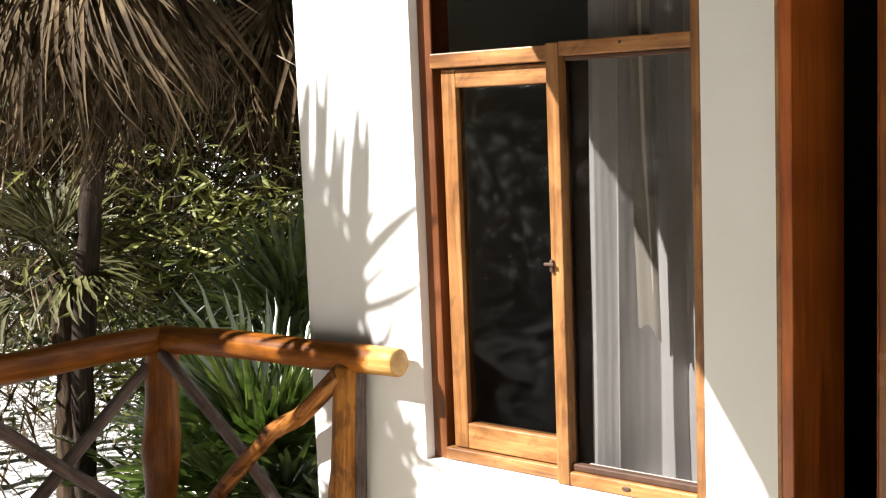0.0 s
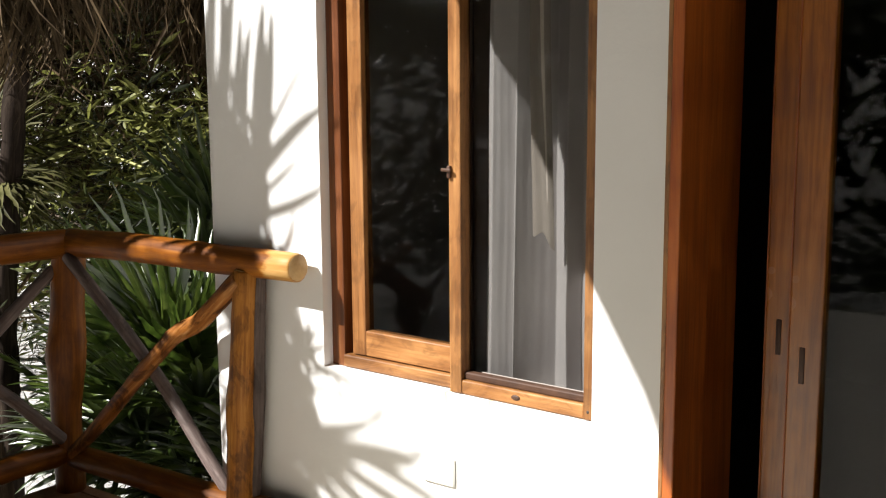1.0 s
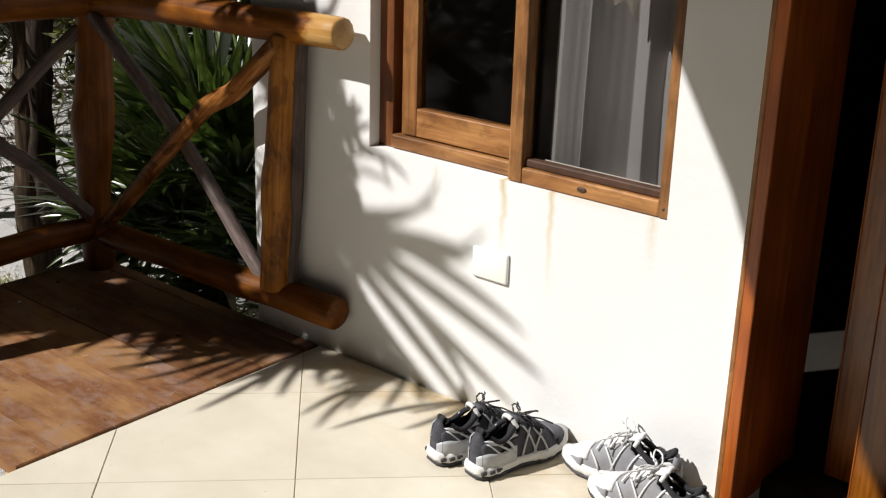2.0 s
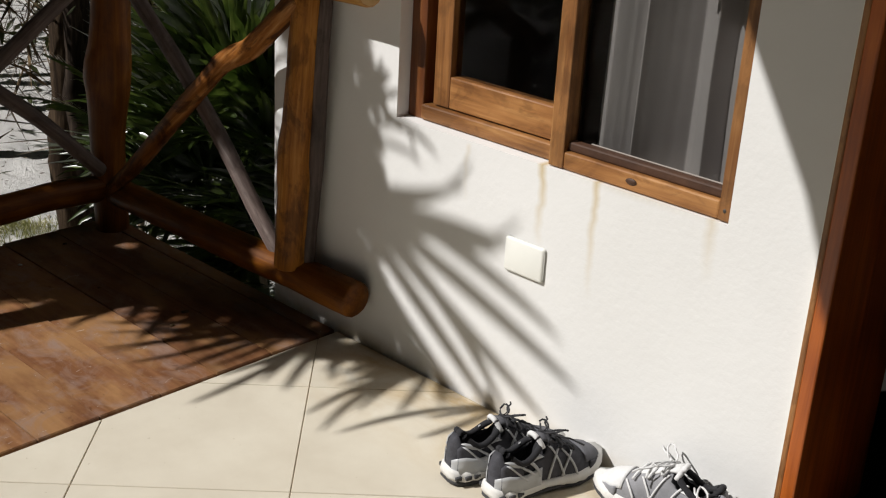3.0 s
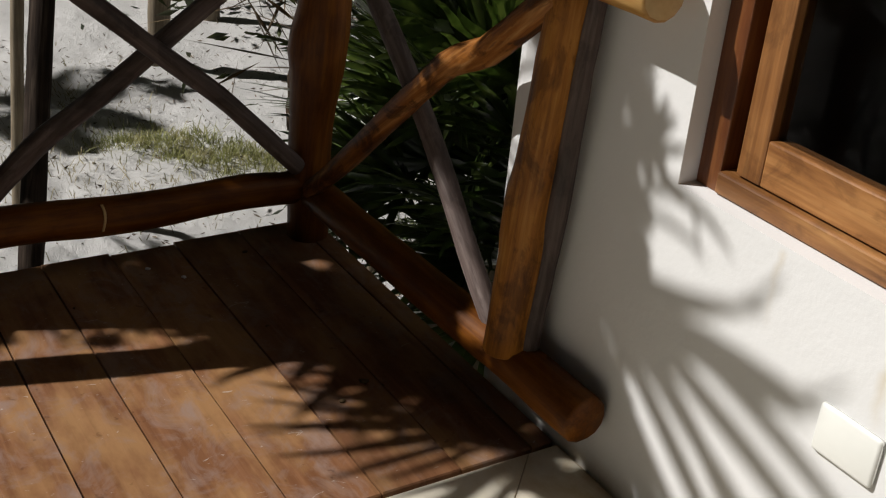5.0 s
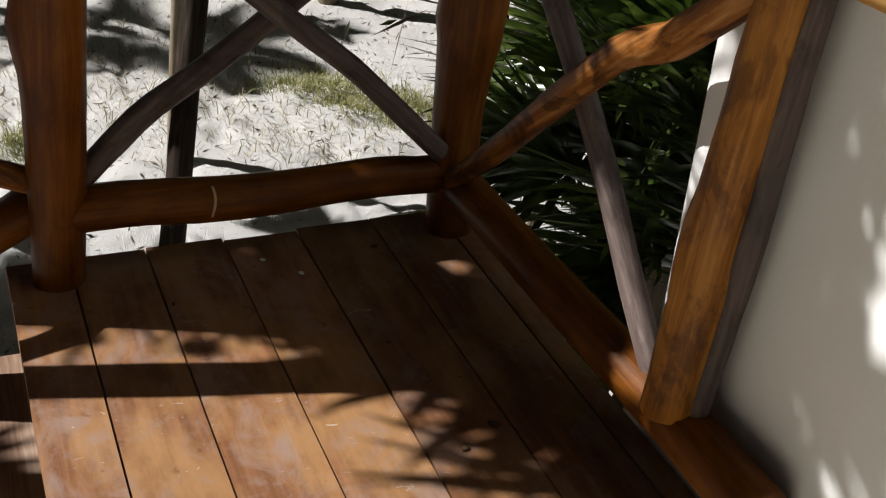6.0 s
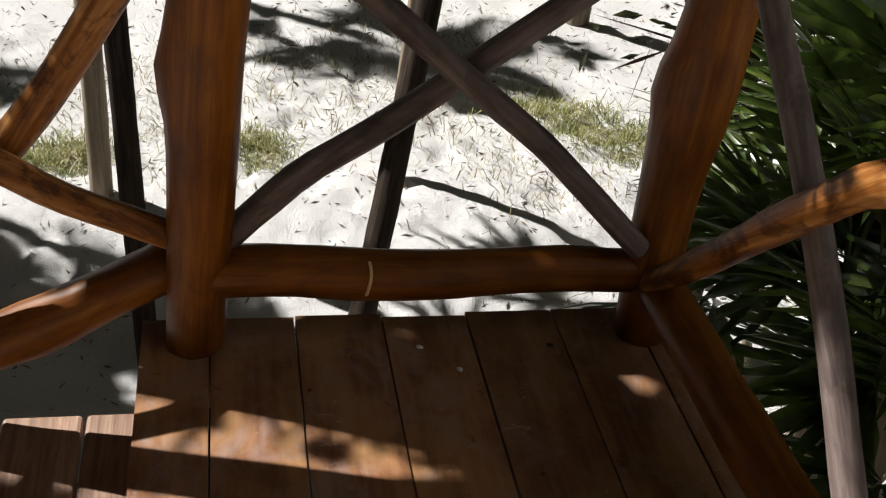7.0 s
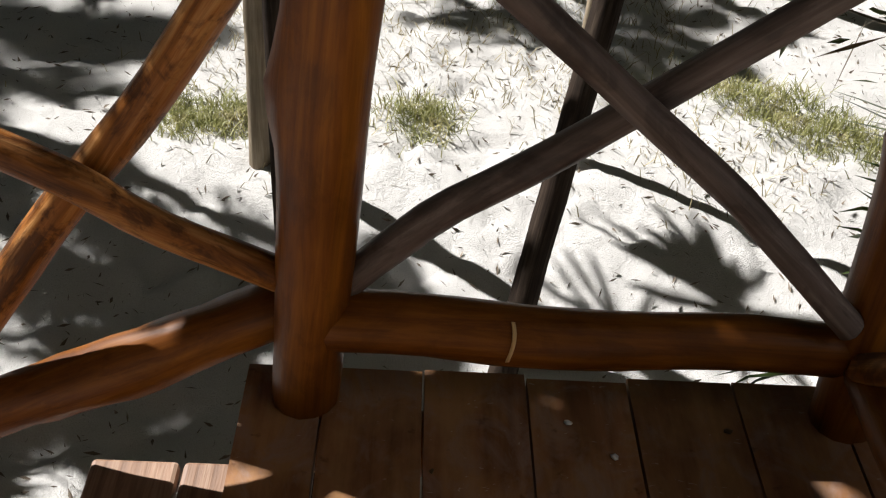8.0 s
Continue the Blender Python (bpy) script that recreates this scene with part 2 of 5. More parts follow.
def tile_material():
    """Glazed cream tile, with ochre dirt washed up along the foot of the wall."""
    m, nt, b = material("cream_floor_tile", 0.35, spec=0.4)
    v = coords(nt)
    c = ramp(nt, noise_of(nt, v, 4, 6), [(0.32, (0.59, 0.535, 0.435)), (0.68, (0.68, 0.63, 0.525))])
    sep = nt.nodes.new("ShaderNodeSeparateXYZ")
    nt.links.new(v, sep.inputs[0])
    near = node(nt, "ShaderNodeMapRange", **{"From Min": 2.50, "From Max": 2.85})
    nt.links.new(sep.outputs["Y"], near.inputs["Value"])
    dirt = ramp(nt, noise_of(nt, coords(nt, (1, 1.6, 1)), 5, 6, 0.65, 0.6), [(0.38, (0, 0, 0)), (0.66, (0.85, 0.85, 0.85))])
    c = mix(nt, mix(nt, 1.0, near.outputs[0], dirt, "MULTIPLY"), c, (0.42, 0.27, 0.09))
    specks = ramp(nt, noise_of(nt, v, 55, 3), [(0.24, (0.55, 0.48, 0.38)), (0.30, (1, 1, 1))])
    c = mix(nt, 0.6, c, specks, "MULTIPLY")
    nt.links.new(per_object(nt, c, 0.95, 1.05), b.inputs["Base Color"])
    nt.links.new(ramp(nt, noise_of(nt, v, 9, 4), [(0.3, (0.28,) * 3), (0.7, (0.5,) * 3)]), b.inputs["Roughness"])
    return m


TILE = tile_material()
GROUT = mottled("grey_brown_grout", (0.38, 0.32, 0.23), (0.48, 0.41, 0.30), 30, 0.9)
# near-black room surfaces: the darkness of the unlit interior is in the colour
INTERIOR = mottled("unlit_room_tone", (0.025, 0.021, 0.018), (0.045, 0.038, 0.032), 2, 0.9)
GREEN = leafy("fan_palm_green", (0.014, 0.026, 0.003), (0.036, 0.062, 0.008), (0.125, 0.165, 0.030), 0.34, 0.22, spec=0.7, coat=0.8)
# lighter copy of the thicket leaf, with sunlight put into its colour
SUNLIT = leafy("sunlit_tone_leaf", (0.09, 0.10, 0.022), (0.19, 0.20, 0.05), (0.34, 0.33, 0.11), 0.4, 0.4)
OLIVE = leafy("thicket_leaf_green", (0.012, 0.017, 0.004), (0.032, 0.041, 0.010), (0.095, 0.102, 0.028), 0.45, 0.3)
DEAD = leafy("dead_frond_brown", (0.030, 0.018, 0.008), (0.074, 0.048, 0.023), (0.185, 0.13, 0.07), 0.8, 0.12, spec=0.2)
DRYOLIVE = leafy("dry_olive_leaf", (0.03, 0.028, 0.008), (0.06, 0.058, 0.018), (0.13, 0.12, 0.05), 0.6, 0.2, spec=0.2)
STRAW = leafy("thatch_straw", (0.05, 0.036, 0.020), (0.085, 0.062, 0.036), (0.14, 0.105, 0.06), 0.9, 0.1)
GRASS = leafy("beach_grass", (0.15, 0.17, 0.05), (0.29, 0.29, 0.11), (0.50, 0.45, 0.25), 0.6, 0.35)
DRYGRASS = leafy("straw_grass", (0.22, 0.19, 0.10), (0.36, 0.31, 0.18), (0.55, 0.48, 0.32), 0.7, 0.25)
SUNSTALK = mottled("yellow_green_stalk", (0.30, 0.30, 0.08), (0.44, 0.42, 0.14), 8, 0.5)
TWIG = mottled("bare_twig", (0.10, 0.075, 0.05), (0.26, 0.21, 0.16), 6, 0.85)
PLASTIC = mottled("ivory_plastic", (0.78, 0.78, 0.73), (0.82, 0.82, 0.77), 5, 0.4, 0.02, 0.001)
# recessed inner jamb beside the mullion; its shade is put into the dark colour
INNER_JAMB = mottled("shaded_jamb_tone", (0.045, 0.030, 0.024), (0.075, 0.052, 0.044), 20, 0.8)
IRON = mottled("dark_iron", (0.03, 0.025, 0.02), (0.07, 0.055, 0.045), 20, 0.55)
STONE = mottled("grey_stone", (0.22, 0.21, 0.19), (0.36, 0.34, 0.31), 8, 0.9, 0.5, 0.02)


# ---- mesh helpers ----
def thing(name, at, label, category, group="", kind=""):
    ob = new(name)
    ob.empty_display_size = 0.1
    ob.location = at
    return tagged(ob, label, category, group, kind)


def part(name, bm, mat, parent=None, label="", at=None, smooth=True):
    """One mesh object, its coordinates the world's (or those of the pose at), under a thing or a part."""
    if isinstance(bm, bpy.types.Mesh):
        me = bm
    else:
        me = bpy.data.meshes.new(name)
        bm.to_mesh(me)
        bm.free()
        if smooth:
            me.polygons.foreach_set("use_smooth", [True] * len(me.polygons))
        for k in mat if isinstance(mat, (list, tuple)) else [mat]:
            me.materials.append(k)
    ob = new(name, me)
    if at is not None:
        ob.matrix_basis = at
    if parent is not None:
        ob.parent = parent
        # undo every pose above, so that the part keeps its own
        chain, p = Matrix.Identity(4), parent
        while p is not None:
            chain = p.matrix_parent_inverse @ p.matrix_basis @ chain
            p = p.parent
        ob.matrix_parent_inverse = chain.inverted()
    return tagged(ob, label)


def structure(name, bm, mat, label, category, smooth=False, kind="structure"):
    return tagged(part(name, bm, mat, smooth=smooth), label, category, kind=kind)


def box(bm, a, b, bevel=0.0, segments=2):
    """A box between two corners, its edges rounded, added to bm."""
    lo, hi = [min(p, q) for p, q in zip(a, b)], [max(p, q) for p, q in zip(a, b)]
    r = bmesh.ops.create_cube(bm, size=1)
    vs = r["verts"]
    for v in vs:
        v.co = Vector([(p + q) / 2 + c * (q - p) for p, q, c in zip(lo, hi, v.co)])
    if bevel:
        es = list({e for v in vs for e in v.link_edges})
        bmesh.ops.bevel(bm, geom=es, offset=bevel, segments=segments, affect="EDGES", profile=0.5)
    return bm


def box_part(name, a, b, mat, parent, label="", bevel=0.004, local="z"):
    """A box with its own origin at its middle, so that its grain runs along it."""
    mid = (Vector(a) + Vector(b)) / 2
    bm = bmesh.new()
    box(bm, Vector(a) - mid, Vector(b) - mid, bevel)
    return part(name, bm, mat, parent, label, Matrix.Translation(mid), smooth=False)


def log_mesh(name, length, r0, r1, seed, mat, end_mat=None, sides=14, wobble=0.004, lump=0.07, bulge=None, spine=None, stub=None):
    """A debarked log along local z from 0 to length, with lumps, a bow and sawn ends."""
    rng = random.Random(seed)
    n = max(6, int(length / 0.05))
    ph = [rng.uniform(0, 6.28) for _ in range(6)]
    off = Vector((rng.uniform(0, 50), rng.uniform(0, 50), rng.uniform(0, 50)))
    bm = bmesh.new()
    rings = []
    for i in range(n + 1):
        f = i / n
        z = f * length
        cx = wobble * (math.sin(2.2 * f * 3.1 + ph[0]) + 0.5 * math.sin(9 * f + ph[1])) * math.sin(math.pi * min(1, max(0, f)))
        cy = wobble * (math.sin(2.0 * f * 3.1 + ph[2]) + 0.5 * math.sin(8 * f + ph[3])) * math.sin(math.pi * f)
        if spine:
            # bends of the branch: offsets from the straight line, softened at the bends
            near = [min(1, max(0, f + d)) for d in (-0.04, -0.02, 0, 0.02, 0.04)]
            cx += sum(np.interp(g, spine[0], spine[1]) for g in near) / 5
            cy += sum(np.interp(g, spine[0], spine[2]) for g in near) / 5
        r = r0 + (r1 - r0) * f
        if bulge:
            r *= 1 + bulge[1] * math.exp(-((f - bulge[0]) / 0.13) ** 2)
        ring = []
        for k in range(sides):
            a = 2 * math.pi * k / sides
            d = Vector((math.cos(a), math.sin(a), 0))
            s = 1 + lump * noise.noise(off + Vector((d.x * 0.9, d.y * 0.9, z * 5))) + 0.5 * lump * noise.noise(off + Vector((d.x * 2.5, d.y * 2.5, z * 14)))
            if stub:
                # the rounded stub of a lopped side branch
                s += stub[2] * math.exp(-((f - stub[0]) / stub[3]) ** 2) * math.exp(-(((a - stub[1] + math.pi) % (2 * math.pi) - math.pi) / 0.55) ** 2)
            ring.append(bm.verts.new((cx + d.x * r * s, cy + d.y * r * s, z)))
        rings.append(ring)
    for i in range(n):
        for k in range(sides):
            bm.faces.new((rings[i][k], rings[i][(k + 1) % sides], rings[i + 1][(k + 1) % sides], rings[i + 1][k]))
    for ring, up in ((rings[0], -1), (rings[-1], 1)):
        c = sum((v.co for v in ring), Vector()) / sides
        inner = [bm.verts.new(c + (v.co - c) * 0.88 + Vector((0, 0, up * 0.006))) for v in ring]
        for k in range(sides):
            q = (ring[k], ring[(k + 1) % sides], inner[(k + 1) % sides], inner[k])
            bm.faces.new(q if up > 0 else q[::-1])
        f = bm.faces.new(inner if up > 0 else inner[::-1])
        f.material_index = 1 if end_mat else 0
    me = bpy.data.meshes.new(name)
    bm.to_mesh(me)
    bm.free()
    me.polygons.foreach_set("use_smooth", [True] * len(me.polygons))
    me.materials.append(mat)
    if end_mat:
        me.materials.append(end_mat)
    return me


def log(name, a, b, r0, r1, parent, seed, mat=None, label="", end=True, via=(), knot=None, **shape):
    """A log from a to b. via: points that a bent one passes; knot: where along it a lopped branch left a stub, the side it faces, its height and length."""
    a, b = Vector(a), Vector(b)
    d = b - a
    m = Matrix.Translation(a) @ d.to_track_quat("Z", "Y").to_matrix().to_4x4()
    if via:
        local = [m.inverted() @ Vector(p) for p in via]
        shape["spine"] = ([0] + [p.z / d.length for p in local] + [1], [0] + [p.x for p in local] + [0], [0] + [p.y for p in local] + [0])
    if knot:
        p = m.inverted() @ Vector(knot[1])
        shape["stub"] = (knot[0], math.atan2(p.y, p.x) % (2 * math.pi), knot[2], knot[3])
    me = log_mesh(name, d.length, r0, r1, seed, mat or LOG, LOG_END if end else None, **shape)
    return part(name, me, None, parent, label, m)


def clip(poly, a, b, c):
    """The part of a polygon where a*x + b*y <= c."""
    out = []
    for i, p in enumerate(poly):
        q = poly[(i + 1) % len(poly)]
        dp, dq = a * p[0] + b * p[1] - c, a * q[0] + b * q[1] - c
        if dp <= 0:
            out.append(p)
        if dp * dq < 0:
            t = dp / (dp - dq)
            out.append((p[0] + t * (q[0] - p[0]), p[1] + t * (q[1] - p[1])))
    return out


def prism(bm, poly, z0, z1, chamfer=0.0):
    n = len(poly)
    cx, cy = sum(p[0] for p in poly) / n, sum(p[1] for p in poly) / n

    def ring(k, z):
        pts = []
        for x, y in poly:
            d = math.hypot(x - cx, y - cy) or 1
            pts.append(bm.verts.new((x - (x - cx) / d * k, y - (y - cy) / d * k, z)))
        return pts
    rows = [ring(0, z0), ring(0, z1 - chamfer)] + ([ring(chamfer, z1)] if chamfer else [])
    for a, b in zip(rows, rows[1:]):
        for i in range(n):
            bm.faces.new((a[i], a[(i + 1) % n], b[(i + 1) % n], b[i]))
    bm.faces.new(rows[-1])
    bm.faces.new(rows[0][::-1])


# ---- ground ----
GROUND = -1.61


def sand_material():
    m, nt, b = material("pale_beach_sand", 0.95, spec=0.2)
    v = coords(nt)
    n1, n2, n3 = noise_of(nt, v, 0.7, 5), noise_of(nt, v, 26, 5, 0.7), noise_of(nt, v, 180, 3)
    clods = noise_of(nt, v, 11, 4, 0.6, 0.4)
    c = ramp(nt, n1, [(0.3, (0.73, 0.715, 0.695)), (0.7, (0.82, 0.805, 0.785))])
    litter = ramp(nt, noise_of(nt, coords(nt, (1, 1.5, 1)), 30, 5, 0.75, 1.6), [(0.31, (0.22, 0.18, 0.13)), (0.37, (1, 1, 1))])
    c = mix(nt, 0.75, c, litter, "MULTIPLY")
    c = mix(nt, 0.2, c, ramp(nt, n3, [(0.35, (0.5, 0.45, 0.38)), (0.6, (1, 1, 1))]), "MULTIPLY")
    nt.links.new(c, b.inputs["Base Color"])
    bump(nt, b, mix(nt, 0.35, mix(nt, 0.5, clods, n2), n3), 0.85, 0.075)
    return m


SAND = sand_material()


def sand_height(x, y):
    near = math.exp(-((x + 6.5) ** 2 + (y - 2) ** 2) / 60)
    h = 0.05 * noise.noise(Vector((x * 0.35, y * 0.35, 0)))
    # trampled: dents of old footprints with raised rims
    d = noise.noise(Vector((x * 2.3, y * 2.3, 3))) + 0.6 * noise.noise(Vector((x * 4.7, y * 4.7, 7)))
    h += near * (0.030 * noise.noise(Vector((x * 1.1, y * 1.1, 5))) - 0.055 * math.exp(-((d + 0.42) / 0.22) ** 2) + 0.018 * noise.noise(Vector((x * 9.0, y * 9.0, 1))))
    f = min(1.0, max(0.0, (x + 7.2) / 1.7))
    return GROUND + h - 0.20 * f * f * (3 - 2 * f)


def ground():
    n = 460
    ax = [math.sinh((i / n * 2 - 1) * 6.0) / math.sinh(6.0) for i in range(n + 1)]
    xs, ys = [-6.5 + 260 * a for a in ax], [2.5 + 260 * a for a in ax]
    verts = [(x, y, sand_height(x, y)) for y in ys for x in xs]
    w = n + 1
    faces = [(j * w + i, j * w + i + 1, (j + 1) * w + i + 1, (j + 1) * w + i) for j in range(n) for i in range(n)]
    me = bpy.data.meshes.new("ground")
    me.from_pydata(verts, [], faces)
    me.polygons.foreach_set("use_smooth", [True] * len(faces))
    me.materials.append(SAND)
    tagged(new("ground", me), "pale trampled beach sand littered with dry bits", "sand", kind="structure")


ground()

# ---- house ----
WALL, BACK = 2.86, 3.06
LEFT, DOOR_L, DOOR_R, RIGHT = -2.70, -0.985, 0.95, 2.2
WIN_L, WIN_R, WIN_B, WIN_T = -2.178, -1.213, 0.675, 2.35
TOP = 2.62


def walls():
    bm = bmesh.new()
    r = 0.05
    arc = [(LEFT + r - r * math.cos(a), WALL + r - r * math.sin(a)) for a in [math.pi / 2 * (1 - k / 5) for k in range(6)]]
    # the rounded corner pier with the return wall along the side of the house
    poly = [(WIN_L, BACK), (LEFT + 0.2, BACK), (LEFT + 0.2, 6.2), (LEFT, 6.2)] + arc[::-1] + [(WIN_L, WALL)]
    prism(bm, poly, GROUND - 0.4, TOP)
    box(bm, (WIN_L, WALL, GROUND - 0.4), (WIN_R, BACK, WIN_B))
    box(bm, (WIN_L, WALL, WIN_T), (WIN_R, BACK, TOP))
    box(bm, (WIN_R, WALL, GROUND - 0.4), (DOOR_L, BACK + 0.16, TOP))
    box(bm, (DOOR_L, WALL, 2.3), (DOOR_R, BACK, TOP))
    box(bm, (DOOR_R, WALL, GROUND - 0.4), (RIGHT, BACK, TOP))
    bmesh.ops.recalc_face_normals(bm, faces=bm.faces)
    structure("wall_front", bm, PLASTER, "white plastered house wall with yellowish rust runs", "wall")
    # shell of the room; its near-black colour stands in for missing light
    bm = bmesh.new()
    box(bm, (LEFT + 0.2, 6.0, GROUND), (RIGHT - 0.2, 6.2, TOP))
    structure("wall_back", bm, INTERIOR, "plastered back wall of the room, coloured near black for the unlit interior", "wall")
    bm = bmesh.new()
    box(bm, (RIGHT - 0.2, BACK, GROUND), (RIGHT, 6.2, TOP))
    structure("wall_side", bm, INTERIOR, "plastered side wall of the room, coloured near black for the unlit interior", "wall")
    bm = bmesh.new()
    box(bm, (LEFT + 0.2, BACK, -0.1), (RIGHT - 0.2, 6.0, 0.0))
    structure("room_floor", bm, INTERIOR, "floor inside the room, coloured near black for the unlit interior", "floor")
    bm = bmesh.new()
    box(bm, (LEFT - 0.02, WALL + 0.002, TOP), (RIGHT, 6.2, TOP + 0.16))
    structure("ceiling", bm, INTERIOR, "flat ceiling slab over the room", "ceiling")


walls()


def porch_roof():
    bm = bmesh.new()
    poly = [(-2.140, WALL), (-2.138, 1.75), (-2.132, 1.28), (-2.147, 1.20), (-2.166, 1.10), (-2.19, 0.90), (-2.20, -1.5), (2.4, -1.5), (2.4, WALL)]
    prism(bm, poly, 2.60, 2.78, 0.02)
    bmesh.ops.recalc_face_normals(bm, faces=bm.faces)
    structure("porch_roof", bm, STRAW, "dry straw thatch roof over the porch", "roof")


porch_roof()


# ---- window ----
def window():
    w = thing("window_1", ((WIN_L + WIN_R) / 2, WALL, WIN_B), "varnished wooden window with sliding sash and dark panes", "window", kind="structure")
    f = part("window_frame", box(bmesh.new(), (WIN_L, 2.90, WIN_B), (-2.126, 2.99, WIN_T), 0.003), JAMBWOOD, w, smooth=False)
    box_part("frame_sill", (-2.126, 2.893, WIN_B + 0.002), (-1.668, 2.99, 0.716), FRAME_X, f)
    box_part("frame_transom", (-2.126, 2.888, 1.897), (-1.668, 2.99, 1.942), FRAME_X, f)
    box_part("mullion", (-1.690, 2.866, 0.677), (-1.648, 2.915, 1.947), FRAME, f)
    box_part("frame_sill", (-1.648, 2.868, 0.677), (-1.243, 2.924, 0.718), FRAME_X, f)
    box_part("frame_transom", (-1.648, 2.868, 1.908), (-1.243, 2.914, 1.949), FRAME_X, f)
    box_part("frame_jamb", (-1.243, 2.865, 0.677), (-1.2135, 2.916, WIN_T), FRAME, f)
    box_part("frame_head", (-2.126, 2.888, WIN_T - 0.06), (-1.243, 2.99, WIN_T), FRAME_X, f)
    box_part("glazing_bead", (-1.648, 2.880, 0.7185), (-1.243, 2.905, 0.740), BEAD, f, "dark glazing bead")
    box_part("glazing_seal", (-1.600, 2.901, 0.740), (-1.243, 2.905, 0.7425), LINING, f, "thin pale sealing line", 0.001)
    box_part("glazing_bead", (-1.648, 2.893, 1.894), (-1.243, 2.905, 1.908), BEAD, f, "dark glazing bead")
    s = part("sash", box(bmesh.new(), (-2.098, 2.906, 0.720), (-2.044, 2.948, 1.892), 0.003), FRAME, w, smooth=False)
    box_part("sash_rail", (-2.044, 2.906, 0.720), (-1.706, 2.948, 0.800), FRAME_X, s)
    box_part("sash_rail", (-2.044, 2.906, 1.836), (-1.706, 2.948, 1.892), FRAME_X, s)
    box_part("sash_stile", (-1.706, 2.906, 0.720), (-1.670, 2.948, 1.892), FRAME, s)
    box_part("pane", (-2.044, 2.925, 0.800), (-1.706, 2.929, 1.836), GLASS, s, "dark reflecting glass", 0)
    box_part("pane", (-1.648, 2.905, 0.718), (-1.243, 2.909, 1.908), GLASS, w, "dark reflecting glass", 0)
    box_part("pane", (-2.126, 2.905, 1.942), (-1.243, 2.909, WIN_T - 0.06), GLASS, w, "dark reflecting glass", 0)
    # dark strip behind the pane, coloured as the jamb's shaded recess
    box_part("screen_stile", (-1.668, 2.952, 0.72), (-1.592, 2.975, 1.90), INNER_JAMB, w, "dark strip standing for the shaded inner jamb")
    bm = bmesh.new()
    box(bm, (-1.690, 2.856, 1.300), (-1.678, 2.868, 1.335), 0.003)
    box(bm, (-1.706, 2.850, 1.318), (-1.672, 2.858, 1.328), 0.003)
    part("latch", bm, BEAD, w, "dark iron window latch")
    for x, z in ((-1.228, 0.700), (-1.450, 1.934)):
        bm = bmesh.new()
        bmesh.ops.create_uvsphere(bm, u_segments=8, v_segments=6, radius=0.005, matrix=Matrix.Translation((x, 2.866, z)) @ Matrix.Diagonal((1, 0.5, 1, 1)))
        part("nail", bm, IRON, w)
    bm = bmesh.new()
    bmesh.ops.create_uvsphere(bm, u_segments=10, v_segments=6, radius=0.013, matrix=Matrix.Translation((-1.461, 2.868, 0.698)) @ Matrix.Diagonal((1.2, 0.25, 0.6, 1)))
    part("wood_knot", bm, BEAD, w, "dark knot in the wood")


window()


def curtain(x0, x1, y, z0, z1, seed, label, folds=(), lining=()):
    rng = random.Random(seed)
    n, m = 260, 24
    # zigzag folds: (across, towards the room), wide faces and narrow returns
    line = [(x0, 0.0)]
    steps = list(folds)
    while line[-1][0] < x1:
        dx, dy = steps.pop(0) if steps else ((rng.uniform(0.006, 0.012), rng.uniform(0.018, 0.026)) if line[-1][1] < 0.035 else (rng.uniform(0.03, 0.05), -rng.uniform(0.02, 0.032)))
        line.append((line[-1][0] + dx, line[-1][1] + dy))
    fx, fy = [p[0] for p in line], [p[1] for p in line]
    verts, faces = [], []
    for j in range(m + 1):
        g = j / m
        z = z0 + (z1 - z0) * g
        for i in range(n + 1):
            x = x0 + (x1 - x0) * i / n
            d = -float(np.mean([np.interp(x + k, fx, fy) for k in (-0.002, 0.0, 0.002)]))
            drift = 0.004 * noise.noise(Vector((x * 6, z * 1.4, seed)))
            verts.append((x + 0.030 * g * (x1 - x) / (x1 - x0) + 0.012 * (1 - g) * noise.noise(Vector((x * 9, z * 2, 5))), y - d * (0.85 + 0.2 * (1 - g)) + drift + 0.0012 * noise.noise(Vector((x * 70, z * 2.5, seed + 3))), z))
    for j in range(m):
        for i in range(n):
            a = j * (n + 1) + i
            faces.append((a, a + 1, a + n + 2, a + n + 1))
    me = bpy.data.meshes.new("curtain")
    me.from_pydata(verts, [], faces)
    me.polygons.foreach_set("use_smooth", [True] * len(faces))
    me.materials.append(CURTAIN)
    c = thing("curtain", ((x0 + x1) / 2, y, z0), label, "curtain")
    part("cloth", me, None, c)
    for fx0, fx1, fz, fy in lining:
        # a loose lining edge hanging before the cloth, its hem pulled up
        bm = bmesh.new()
        rows = []
        for j in range(25):
            g = j / 24
            row = []
            for i in range(9):
                u = i / 8
                z = fz - 0.035 * u + (z1 - fz) * g + 0.03 * (1 - g) * math.sin(3.1 * u) ** 2
                row.append(bm.verts.new((fx0 + (fx1 - fx0) * u * (1 - 0.25 * g) + 0.006 * math.sin(5 * g + 2), fy - 0.010 * math.sin(2.6 * u) - 0.004 * math.sin(9 * u + 3 * g), z)))
            rows.append(row)
        for p, q in zip(rows, rows[1:]):
            for i in range(8):
                bm.faces.new((p[i], p[i + 1], q[i + 1], q[i]))
        part("lining", bm, LINING, c, "loose beige lining edge")
    bm = bmesh.new()
    bmesh.ops.create_cone(bm, cap_ends=True, segments=12, radius1=0.012, radius2=0.012, depth=x1 - x0 + 0.1,
                          matrix=Matrix.Translation(((x0 + x1) / 2, y, z1 + 0.01)) @ Matrix.Rotation(radians(90), 4, "Y"))
    part("curtain_rod", bm, IRON, c)


